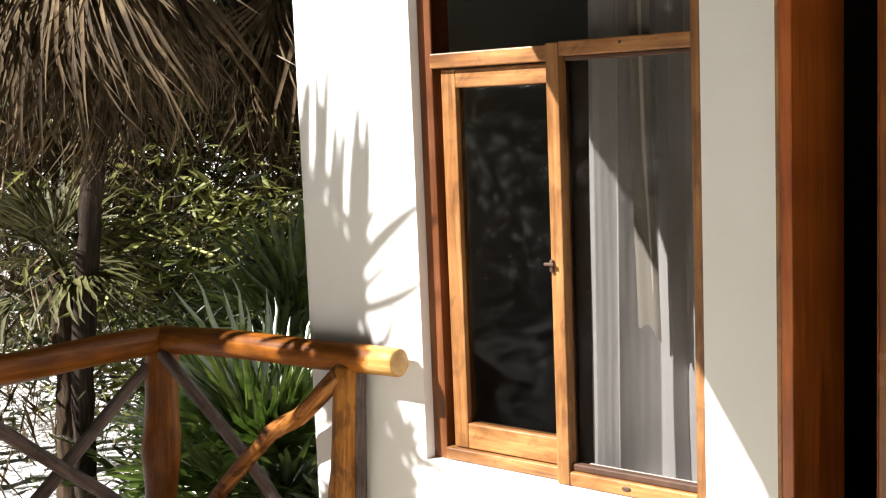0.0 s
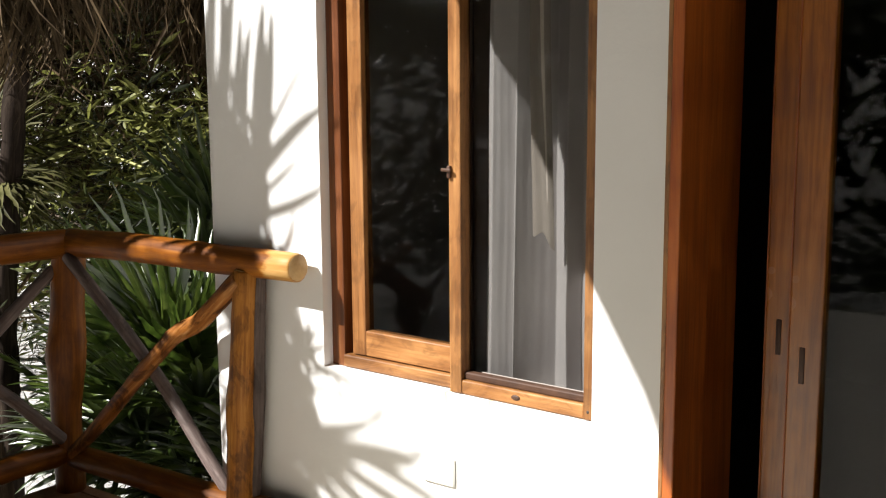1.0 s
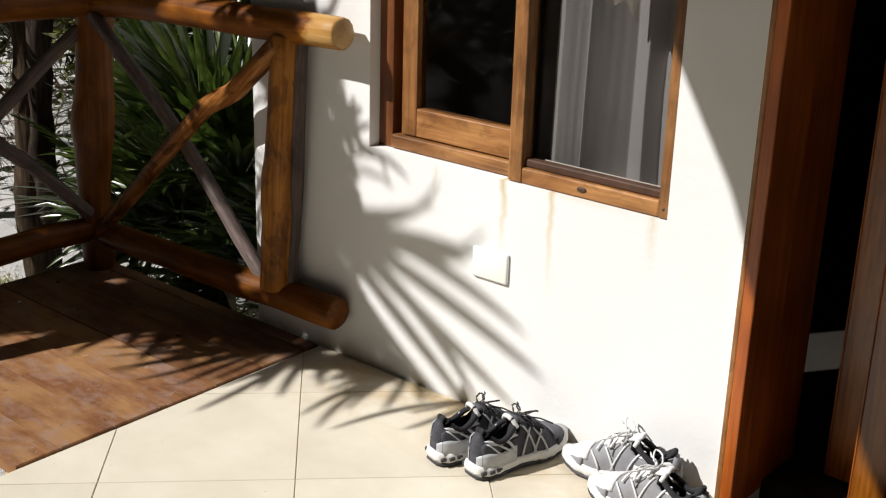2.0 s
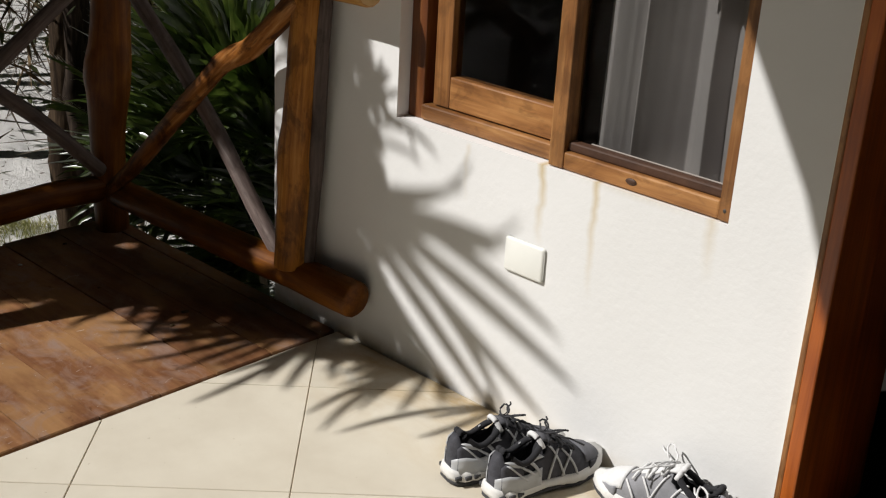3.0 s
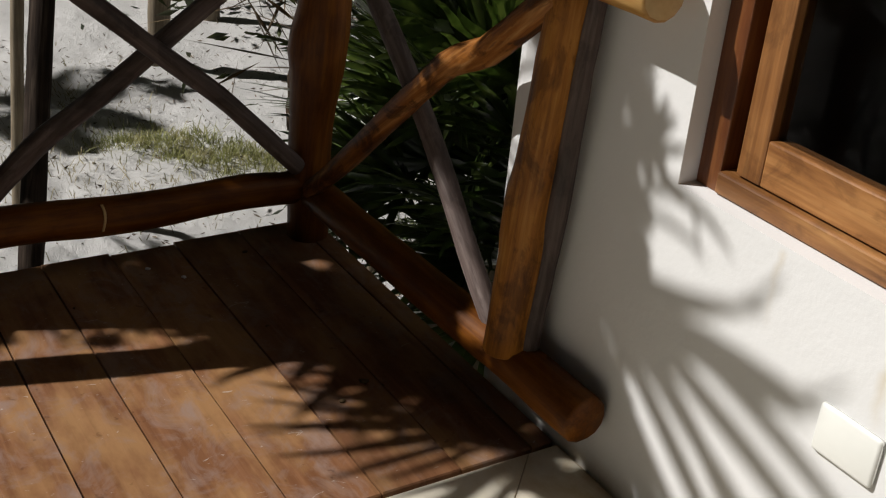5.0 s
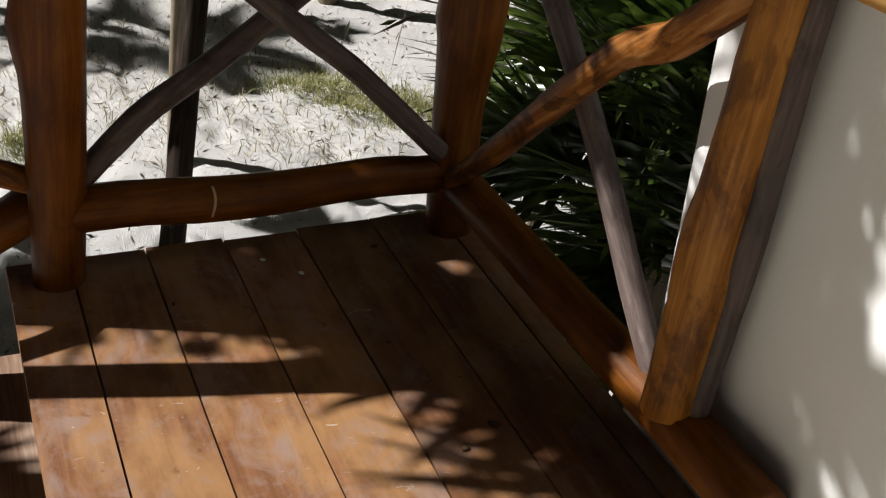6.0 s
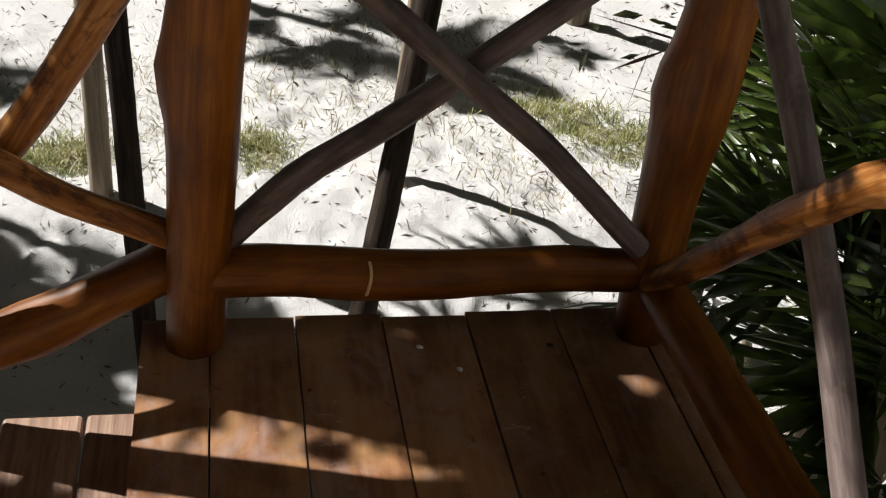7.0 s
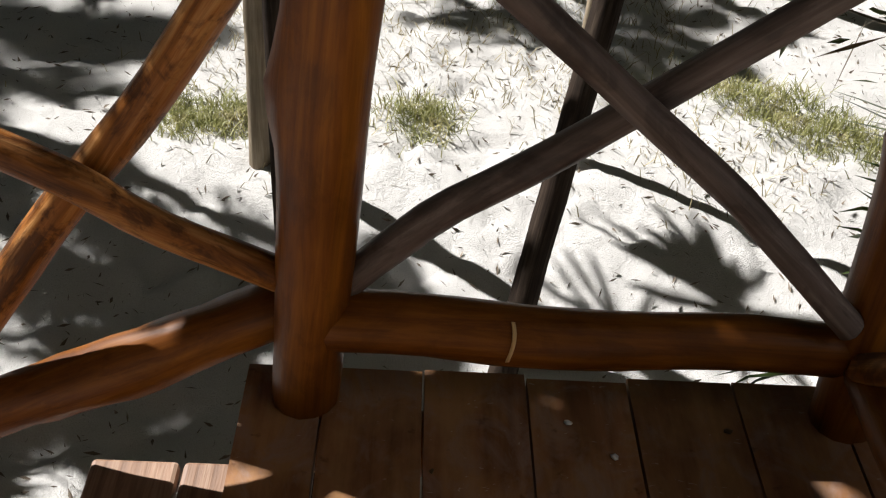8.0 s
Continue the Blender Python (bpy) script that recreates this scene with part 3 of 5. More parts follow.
curtain(-1.616, -1.222, 2.940, 0.680, 2.265, 4, "grey-white pleated curtain hanging behind the window",
        ((0.020, -0.010), (0.062, 0.034), (0.006, -0.014), (0.086, 0.092), (0.066, -0.054), (0.028, 0.044), (0.046, -0.046), (0.016, 0.028), (0.024, -0.026), (0.012, 0.024), (0.030, -0.026)), ((-1.447, -1.372, 1.150, 2.921),))


# ---- sliding door ----
def door():
    d = thing("door_1", (DOOR_L, WALL, 0), "reddish varnished wooden sliding door, slightly open", "door", kind="structure")
    box_part("door_jamb", (DOOR_L - 0.006, 2.835, 0.0), (DOOR_L + 0.025, 3.007, 2.3), DOORWOOD, d)
    box_part("door_jamb", (DOOR_L - 0.004, 3.010, 0.0), (DOOR_L + 0.012, 3.220, 2.3), DOORWOOD, d)
    box_part("door_trim", (DOOR_L - 0.020, 2.838, 0.0), (DOOR_L - 0.006, 2.864, 2.3), FRAME, d, "thin lit edge strip")
    box_part("caulk", (DOOR_L - 0.0235, 2.852, 0.0), (DOOR_L - 0.0205, 2.8625, 2.3), BEAD, d, "dark gap along the door frame")
    box_part("caulk", (DOOR_L - 0.0275, 2.854, 0.0), (DOOR_L - 0.0235, 2.8635, 2.3), PLASTIC, d, "white caulk bead")
    box_part("door_head", (DOOR_L + 0.025, 2.84, 2.24), (DOOR_R, 3.0, 2.3), DOORWOOD, d)
    for y, x0, x1, zp in ((3.060, -0.760, 0.55, 0.818), (3.140, -0.855, 0.45, 0.863)):
        p = box_part("door_panel", (x0, y, 0.02), (x0 + 0.085, y + 0.045, 2.24), STILE, d)
        box_part("panel_rail", (x0 + 0.085, y, 0.02), (x1, y + 0.045, 0.16), STILE, p)
        box_part("panel_rail", (x0 + 0.085, y, 2.14), (x1, y + 0.045, 2.24), STILE, p)
        box_part("panel_stile", (x1, y, 0.02), (x1 + 0.085, y + 0.045, 2.24), STILE, p)
        box_part("pane", (x0 + 0.085, y + 0.02, 0.16), (x1, y + 0.024, 2.14), GLASS, p, "dark reflecting glass", 0)
        bm = bmesh.new()
        box(bm, (x0 + 0.030, y - 0.003, zp), (x0 + 0.044, y + 0.002, zp + 0.095), 0.002)
        part("pull_slot", bm, BEAD, p, "dark recessed pull slot")
        box_part("door_bead", (x0 - 0.006, y + 0.005, 0.02), (x0, y + 0.04, 2.24), DOORWOOD, p)


door()
curtain(-0.55, 0.5, 3.32, 0.05, 2.3, 9, "dim grey curtain hanging behind the sliding door")


# ---- wall socket plate ----
def plate():
    bm = bmesh.new()
    box(bm, (-1.785, 2.850, 0.391), (-1.665, 2.862, 0.479), 0.007, 3)
    p = part("socket_plate", bm, PLASTIC, None)
    tagged(p, "ivory plastic blank socket plate on the white wall", "socket plate")


plate()

# ---- deck ----
DECK_L, DECK_R, DECK_FRONT = -3.540, -2.392, 1.810


def deck():
    rng = random.Random(5)
    d = thing("deck", (-2.96, 2.33, 0), "reddish-brown oiled wooden plank deck, worn and scuffed", "deck", kind="structure")
    cuts = [DECK_FRONT, 1.941, 2.105, 2.277, 2.449, 2.630, 2.800, 2.856]
    for a, b in zip(cuts, cuts[1:]):
        gap = rng.uniform(0.003, 0.0045)
        far = DECK_L + rng.uniform(-0.010, 0.006)
        mid = Vector(((far + DECK_R) / 2, (a + b) / 2, rng.uniform(-0.002, 0.001)))
        hx, hy = (DECK_R - far) / 2, (b - a - gap) / 2
        bm = bmesh.new()
        prism(bm, [(-hx, -hy), (hx, -hy), (hx, hy), (-hx, hy)], -0.035, 0.0, 0.003)
        bmesh.ops.recalc_face_normals(bm, faces=bm.faces)
        part("plank", bm, PLANK, d, "", Matrix.Translation(mid), smooth=False)
    # bearers below the planks
    for x in (DECK_L + 0.08, -2.96, DECK_R - 0.06):
        log("bearer", (x, 1.84, -0.095), (x, 2.84, -0.095), 0.055, 0.055, d, 40 + int(-x * 10), sides=10)
    for x, y in ((DECK_L + 0.08, 1.89), (DECK_L + 0.08, 2.78), (DECK_R - 0.10, 1.89), (DECK_R - 0.10, 2.78)):
        log("support_post", (x, y, GROUND - 0.4), (x, y, -0.14), 0.07, 0.065, d, 50 + int(-x * 10 + y), POLE)


deck()


def stairs():
    s = thing("stairs", (-3.03, 0.9, GROUND), "weathered wooden plank steps leading down to the sand", "stairs", kind="structure")
    rng = random.Random(8)
    run = 0.33
    for k in range(7):
        z, y1 = -0.2 * (k + 1), 1.85 - run * k
        for y0, yb in ((y1 - 0.310, y1 - 0.157), (y1 - 0.152, y1)):
            mid = Vector((-3.03 + rng.uniform(-0.006, 0.006), (y0 + yb) / 2, z - 0.02))
            bm = bmesh.new()
            box(bm, (-0.47, y0 - mid.y, -0.02), (0.47, yb - mid.y, 0.02), 0.009, 2)
            part("tread_board", bm, TREAD, s, "", Matrix.Translation(mid) @ Matrix.Rotation(rng.uniform(-0.006, 0.006), 4, "Z"), smooth=False)
    for x in (-3.40, -2.66):
        bm = bmesh.new()
        prof = [(1.79, -0.245), (1.79, -0.50), (-0.55, GROUND - 0.4), (-0.55, GROUND + 0.10)]
        a = [bm.verts.new((x - 0.02, y, z)) for y, z in prof]
        b = [bm.verts.new((x + 0.02, y, z)) for y, z in prof]
        bm.faces.new(a)
        bm.faces.new(b[::-1])
        for i in range(4):
            bm.faces.new((a[i], b[i], b[(i + 1) % 4], a[(i + 1) % 4]))
        bmesh.ops.recalc_face_normals(bm, faces=bm.faces)
        part("stringer", bm, TREAD, s, smooth=False)


stairs()


# ---- railings of debarked logs ----
def railings():
    far = thing("deck_railing", (-3.46, 2.35, 0), "orange-varnished log railing with crossed branch braces on the deck edge", "railing", "railings of the deck")
    log("post", (-3.460, 1.912, -0.005), (-3.455, 1.968, 0.935), 0.055, 0.073, far, 1, lump=0.05, knot=(0.60, (-3.46, 1.80, 0.56), 0.30, 0.07))
    log("post", (-3.460, 2.800, -0.005), (-3.455, 2.850, 0.935), 0.056, 0.064, far, 2, lump=0.05, bulge=(0.56, 0.22), via=((-3.46, 2.802, 0.35), (-3.46, 2.810, 0.55)),
        knot=(0.58, (-3.46, 2.70, 0.55), 0.16, 0.05))
    log("top_rail", (-3.46, 1.88, 0.975), (-3.46, 2.845, 0.948), 0.054, 0.053, far, 3, wobble=0.008)
    log("bottom_rail", (-3.46, 1.945, 0.159), (-3.46, 2.770, 0.146), 0.050, 0.0455, far, 4, lump=0.09)
    log("brace", (-3.425, 1.955, 0.930), (-3.425, 2.745, 0.220), 0.026, 0.024, far, 5, BRANCH, "grey-brown crossed branch", end=False, sides=12,
        via=((-3.425, 2.21, 0.703), (-3.425, 2.35, 0.583), (-3.425, 2.545, 0.430)), lump=0.12)
    log("brace", (-3.482, 1.950, 0.192), (-3.482, 2.790, 0.850), 0.028, 0.023, far, 6, BRANCH, "grey-brown crossed branch", end=False, sides=12,
        via=((-3.482, 2.007, 0.253), (-3.482, 2.113, 0.360), (-3.482, 2.284, 0.473), (-3.482, 2.42, 0.573)), lump=0.12)
    bm = bmesh.new()
    arc = [Vector((-3.46 + 0.0535 * math.cos(a), 2.232 + 0.004 * math.sin(3 * a), 0.151 + 0.0535 * math.sin(a))) for a in [radians(-25 + 10 * k) for k in range(9)]]
    rings = [[bm.verts.new(p + Vector((0, d, 0))) for d in (-0.003, 0.003)] + [bm.verts.new(p + Vector((-0.004, d, -0.002))) for d in (0.003, -0.003)] for p in arc]
    for a, b in zip(rings, rings[1:]):
        for k in range(4):
            bm.faces.new((a[k], a[(k + 1) % 4], b[(k + 1) % 4], b[k]))
    bmesh.ops.recalc_face_normals(bm, faces=bm.faces)
    part("scrape", bm, LOG_END, far, "pale scrape across the bottom rail")
    side = thing("deck_railing", (-2.85, 2.79, 0), "orange-varnished log railing running up to the white wall", "railing", "railings of the deck")
    log("post", (-2.502, 2.785, 0.185), (-2.440, 2.788, 0.962), 0.049, 0.043, side, 7, SIDEPOST, lump=0.16, wobble=0.003)
    log("split_strip", (-2.462, 2.812, 0.190), (-2.398, 2.812, 0.960), 0.024, 0.020, side, 17, BRANCH, "grey weathered split of the post", end=False, sides=8, lump=0.25, wobble=0.001)
    log("top_rail", (-3.46, 2.850, 0.948), (-2.222, 2.795, 0.995), 0.053, 0.046, side, 8, RAIL, via=((-2.85, 2.822, 0.982),))
    log("bottom_rail", (-3.42, 2.802, 0.135), (-2.252, 2.803, 0.158), 0.047, 0.050, side, 9, end=False)
    log("brace", (-3.40, 2.775, 0.160), (-2.455, 2.772, 0.935), 0.024, 0.033, side, 10, STREAKED, "streaked orange-brown branch", end=False, sides=14, wobble=0.002, lump=0.20,
        via=((-3.29, 2.775, 0.25), (-2.97, 2.772, 0.540), (-2.765, 2.770, 0.722), (-2.650, 2.770, 0.766), (-2.53, 2.770, 0.872)))
    log("brace", (-3.41, 2.812, 0.905), (-2.555, 2.812, 0.150), 0.024, 0.024, side, 11, BRANCH, "smooth grey branch", end=False, sides=12,
        via=((-3.10, 2.812, 0.672), (-2.92, 2.812, 0.512), (-2.75, 2.812, 0.345)))
    stair = thing("stair_railing", (-3.5, 1.3, GROUND), "orange-varnished log handrail with crossed braces beside the steps", "railing", "railings of the deck")
    log("post", (-3.5, 0.93, GROUND - 0.4), (-3.5, 0.93, 0.36), 0.06, 0.055, stair, 12)
    log("handrail", (-3.455, 1.93, 1.015), (-3.49, 0.80, 0.330), 0.05, 0.05, stair, 13)
    log("bottom_rail", (-3.50, 1.885, 0.158), (-3.5, 0.95, -0.325), 0.050, 0.056, stair, 14, lump=0.22, knot=(0.50, (-3.45, 1.42, 0.20), 0.15, 0.04))
    log("brace", (-3.475, 1.890, 0.222), (-3.49, 0.95, 0.640), 0.028, 0.030, stair, 15, STREAKED, "mottled orange-brown crossed branch", end=False, sides=12,
        via=((-3.475, 1.685, 0.312), (-3.475, 1.58, 0.380), (-3.475, 1.475, 0.425)))
    log("brace", (-3.525, 1.895, 0.830), (-3.515, 1.07, -0.420), 0.033, 0.036, stair, 16, STREAKED, "mottled orange-brown crossed branch", end=False, sides=12,
        via=((-3.525, 1.675, 0.485), (-3.525, 1.53, 0.300)))


railings()


# ---- standing poles ----
def pole(x, y, r, mat, top, seed, label, lean=(0, 0), name="wooden_pole", category="pole"):
    p = thing(name, (x, y, GROUND), label, category, "poles in the sand")
    log("shaft", (x, y, GROUND - 0.4), (x + lean[0], y + lean[1], top), r, r * 0.9, p, seed, mat, wobble=0.008, sides=10)
    return p


pole(-5.633, 2.446, 0.062, POLE, 3.2, 21, "dark bark-covered wooden pole leaning away from the deck", (-2.18, 1.157))
pole(-5.758, 1.651, 0.051, POLE, 3.2, 22, "dark bark-covered wooden pole standing in the sand", (-0.55, -0.235))
pole(-7.15, 2.80, 0.036, PALE, 3.0, 23, "pale slim wooden pole standing in the sand", (0, 0.36))
pole(-6.975, 1.364, 0.058, PALE, 3.0, 24, "pale slim wooden pole standing in the sand", (0, -0.05))


# ---- plants ----
def strips_mesh(name, verts, faces, mat):
    me = bpy.data.meshes.new(name)
    me.from_pydata(verts, [], faces)
    me.polygons.foreach_set("use_smooth", [True] * len(faces))
    me.materials.append(mat)
    return me


def fan_leaf(name, radius, blades, spread, droop, seed, mat, width=0.040, stalk=0.5, ragged=0.25, split=0.35):
    """A fan leaf: local origin at the foot of its stalk, the stalk along +x, the fan in the xy plane, drooping to -z."""
    rng = random.Random(seed)
    V, F = [], []

    def strip(points, widths, fold, normal_hint):
        base = len(V)
        for i, (p, w) in enumerate(zip(points, widths)):
            q = points[min(i + 1, len(points) - 1)] - points[max(i - 1, 0)]
            side = q.cross(normal_hint)
            side = side.normalized() if side.length > 1e-6 else Vector((0, 1, 0))
            up = side.cross(q).normalized()
            V.extend([p - side * w + up * fold * w, p, p + side * w + up * fold * w])
        for i in range(len(points) - 1):
            a = base + 3 * i
            F.append((a, a + 1, a + 4, a + 3))
            F.append((a + 1, a + 2, a + 5, a + 4))

    up = Vector((0, 0, 1))
    if stalk:
        pts = [Vector((stalk * f, 0, 0.05 * stalk * math.sin(3.1 * f))) for f in (0, 0.33, 0.66, 1.0)]
        strip(pts, [0.012, 0.010, 0.008, 0.008], 0.6, up)
    hub = Vector((stalk, 0, 0))
    for k in range(blades):
        a = radians(spread) * ((k + 0.5) / blades - 0.5) + rng.uniform(-0.04, 0.04)
        length = radius * (0.72 + 0.28 * math.cos(a * 0.8)) * rng.uniform(1 - ragged, 1.04)
        d = Vector((math.cos(a), math.sin(a), 0))
        dr = droop * rng.uniform(0.6, 1.5)
        pts, ws = [], []
        for f in (0.02, 0.22, 0.45, 0.70, 0.88, 1.0):
            bend = dr * f ** 2.2
            p = hub + d * (length * f * (1 - 0.25 * bend)) + up * (-length * bend * 0.8) + Vector((0, 0, 0.02 * math.sin(k * 1.7)))
            if f > 0.6:
                p += d.cross(up) * rng.uniform(-0.015, 0.015)
            pts.append(p)
            ws.append(width * radius * {0.02: 0.10, 0.22: 0.75, 0.45: 1.0, 0.70: 0.72, 0.88: 0.35, 1.0: 0.03}[f])
        strip(pts, ws, 0.35, up)
    return strips_mesh(name, V, F, mat)


def feather_leaf(name, length, seed, mat, leaflets=34, width=0.012):
    """A feather palm frond: rachis along +x arching down, leaflets on both sides."""
    rng = random.Random(seed)
    V, F = [], []

    def quad(p, q, w, side):
        b = len(V)
        m = (p + q) / 2
        V.extend([p - side * w * 0.5, p + side * w * 0.5, m + side * w, q, m - side * w])
        F.append((b, b + 1, b + 2, b + 4))
        F.append((b + 4, b + 2, b + 3))

    def spine(f):
        return Vector((length * f, 0, 0.22 * length * math.sin(2.0 * f) - 0.42 * length * f * f))
    for i in range(14):
        quad(spine(i / 14), spine((i + 1) / 14), 0.007, Vector((0, 1, 0)))
    for i in range(leaflets):
        f = 0.15 + 0.85 * i / leaflets
        p = spine(f)
        ln = length * 0.34 * math.sin(math.pi * min(1, 0.2 + 0.75 * f)) * rng.uniform(0.85, 1.1)
        for s in (-1, 1):
            d = Vector((0.55, s * 0.8, -0.28 + rng.uniform(-0.12, 0.1))).normalized()
            quad(p, p + d * ln, width, d.cross(Vector((0, 0, 1))).normalized())
    return strips_mesh(name, V, F, mat)


GREEN_FANS = [fan_leaf("fan_leaf", 0.62, 26, 230, 0.28, s, GREEN, stalk=0.55) for s in (1, 2, 3)]
TALL_FANS = [fan_leaf("fan_leaf", 0.70, 24, 165, 0.16, s, GREEN, stalk=0.45, width=0.030) for s in (4, 5)]
DEAD_FANS = [fan_leaf("dead_leaf", 1.25, 30, sp, 0.42, s, DEAD, width=0.0095, stalk=0.30, ragged=0.5) for s, sp in ((6, 60), (7, 45), (8, 75))]
LOW_FANS = [fan_leaf("fan_leaf", 0.48, 22, 220, 0.3, s, GREEN, stalk=0.32, width=0.034) for s in (17, 18)]
SHAGGY_FANS = [fan_leaf("fan_leaf", 0.55, 14, 110, 0.35, s, DRYOLIVE, width=0.026, stalk=0.25) for s in (14, 15, 16)]
DENSE_FANS = [fan_leaf("fan_leaf", 0.60, 24, 330, 0.06, s, GREEN, width=0.080, stalk=0.6, ragged=0.2) for s in (21, 22)]
SHADE_FANS = [fan_leaf("fan_leaf", 0.82, 28, 240, 0.10, s, GREEN, width=0.040, stalk=0.9, ragged=0.3) for s in (11, 12, 13)]


def aim(origin, azimuth, lift, roll=0):
    """A pose at origin whose x axis points along the azimuth, raised by lift (degrees)."""
    return Matrix.Translation(origin) @ pose(0, 0, 0, 0, 0, azimuth) @ pose(0, 0, 0, 0, -lift, 0) @ pose(0, 0, 0, roll, 0, 0)


def fan_palm(x, y, hub, meshes, count, seed, label, lifts=(-20, 75), dead=0, trunk=0.07, base=None, azimuths=(0, 360), dead_lifts=(-85, -45), mat=None, dead_az=(0, 360)):
    rng = random.Random(seed)
    p = thing("fan_palm", (base or (x, y)) + (GROUND,), label, "palm")
    if trunk:
        b = base or (x, y)
        log("trunk", (*b, GROUND - 0.4), (x, y, hub), trunk, trunk * 0.8, p, seed, mat or PALE, "", end=False, lump=0.35, wobble=0.03, sides=10)
    for k in range(count):
        az = azimuths[0] + (azimuths[1] - azimuths[0]) * (k + rng.random() * 0.8) / count
        m = aim((x + rng.uniform(-0.04, 0.04), y + rng.uniform(-0.04, 0.04), hub + rng.uniform(-0.08, 0.08)), az, rng.uniform(*lifts), rng.uniform(-25, 25))
        part("leaf", rng.choice(meshes), None, p, "", m @ Matrix.Scale(rng.uniform(0.8, 1.12), 4))
    for k in range(dead):
        az = dead_az[0] + (dead_az[1] - dead_az[0]) * (k + rng.random()) / dead
        m = aim((x, y, hub - rng.uniform(0, 0.25)), az, rng.uniform(*dead_lifts), rng.uniform(-40, 40))
        part("dead_leaf", rng.choice(DEAD_FANS), None, p, "dry brown hanging leaf", m @ Matrix.Scale(rng.uniform(0.75, 1.2), 4))
    return p


# low green palms beside the deck
fan_palm(-4.43, 4.15, -0.40, GREEN_FANS + TALL_FANS, 30, 31, "low bright-green fan palm growing beside the deck", (5, 80), trunk=0.06)
fan_palm(-3.9, 3.73, -0.18, TALL_FANS, 17, 39, "dark-green fan palm standing upright against the white wall", (45, 85), trunk=0.06)
fan_palm(-3.49, 3.89, -0.50, GREEN_FANS + TALL_FANS, 26, 32, "low bright-green fan palm growing by the white wall", (10, 80), trunk=0.05)
leaning = fan_palm(-4.69, 4.76, 0.10, TALL_FANS, 13, 33, "dark-green fan palm with upright leaves", (30, 85), trunk=0.06)
log("stalk", (-4.72, 4.74, 0.12), (-5.85, 4.58, 1.10), 0.012, 0.008, leaning, 91, SUNSTALK, "bare yellow-green leaf stalk", end=False, sides=6, lump=0.1, via=((-4.95, 4.62, 0.92), (-5.40, 4.60, 1.02)))
log("stalk", (-4.72, 4.80, 0.12), (-6.25, 4.62, 0.66), 0.010, 0.007, leaning, 92, TWIG, "bare dry leaf stalk", end=False, sides=6, lump=0.1, via=((-5.30, 4.66, 0.40), (-5.80, 4.62, 0.58)))
fan_palm(-5.56, 5.36, -0.2, GREEN_FANS, 12, 34, "green fan palm among the thicket", (0, 70), trunk=0.06)
fan_palm(-3.86, 3.51, -0.35, LOW_FANS, 16, 40, "low dark-green fan palm spreading beside the deck", (0, 75), trunk=0.05, azimuths=(40, 262))
# the small palm with a shaggy trunk, and the tall ones whose dry skirts hang into view
fan_palm(-5.79, 3.96, 0.92, SHAGGY_FANS, 20, 35, "small olive fan palm with a shaggy fibrous trunk", (-30, 80), 0, 0.088, mat=FIBRE)
fan_palm(-5.1, 3.84, 3.05, GREEN_FANS, 9, 36, "tall palm with a hanging skirt of dry brown leaves", (0, 60), 40, 0.07, base=(-5.95, 4.05), dead_lifts=(-80, -25), mat=POLE, dead_az=(-110, 70))
fan_palm(-5.16, 5.34, 2.95, GREEN_FANS, 9, 37, "tall palm with a hanging skirt of dry brown leaves", (0, 60), 36, 0.09, base=(-4.21, 6.99), dead_lifts=(-88, -40), mat=POLE)
fan_palm(-6.6, 4.62, 2.75, GREEN_FANS, 9, 38, "tall palm with a hanging skirt of dry brown leaves", (0, 60), 26, 0.09, base=(-7.64, 6.59), dead_lifts=(-85, -30), mat=POLE, dead_az=(-130, 60))


# the palms whose leaves throw their shade on wall, railing, deck and sand
def ray_leaf(name, blades, width, seed, mat, stalk=0.5):
    """A leaf upright in the xz plane, hub at the origin; blades as (degrees, length)."""
    rng = random.Random(seed)
    V, F = [], []

    def strip(points, widths):
        base = len(V)
        for i, (p, w) in enumerate(zip(points, widths)):
            q = points[min(i + 1, len(points) - 1)] - points[max(i - 1, 0)]
            s = q.cross(Vector((0, 1, 0))).normalized()
            V.extend([p - s * w, p + Vector((0, 0.3 * w, 0)), p + s * w])
        for i in range(len(points) - 1):
            a = base + 3 * i
            F.extend([(a, a + 1, a + 4, a + 3), (a + 1, a + 2, a + 5, a + 4)])

    for deg, length in blades:
        a = radians(deg)
        d, side, curl = Vector((math.cos(a), 0, math.sin(a))), Vector((-math.sin(a), 0, math.cos(a))), rng.uniform(-0.03, 0.03)
        w = width * rng.uniform(0.75, 1.2)
        pts = [d * length * 1.06 * f + side * (curl * f * f) for f in (0.0, 0.2, 0.4, 0.6, 0.8, 0.92, 1.0)]
        strip(pts, [w * k for k in (0.5, 0.9, 1.0, 1.0, 0.8, 0.55, 0.08)])
    mean = radians(sum(d for d, _ in blades) / len(blades) + 180)
    if max(d for d, _ in blades) - min(d for d, _ in blades) > 250:
        stalk = 0.05
    strip([Vector((math.cos(mean), 0, math.sin(mean))) * stalk * f for f in (0, 0.5, 1)], [0.010, 0.010, 0.013])
    return strips_mesh(name, V, F, mat)


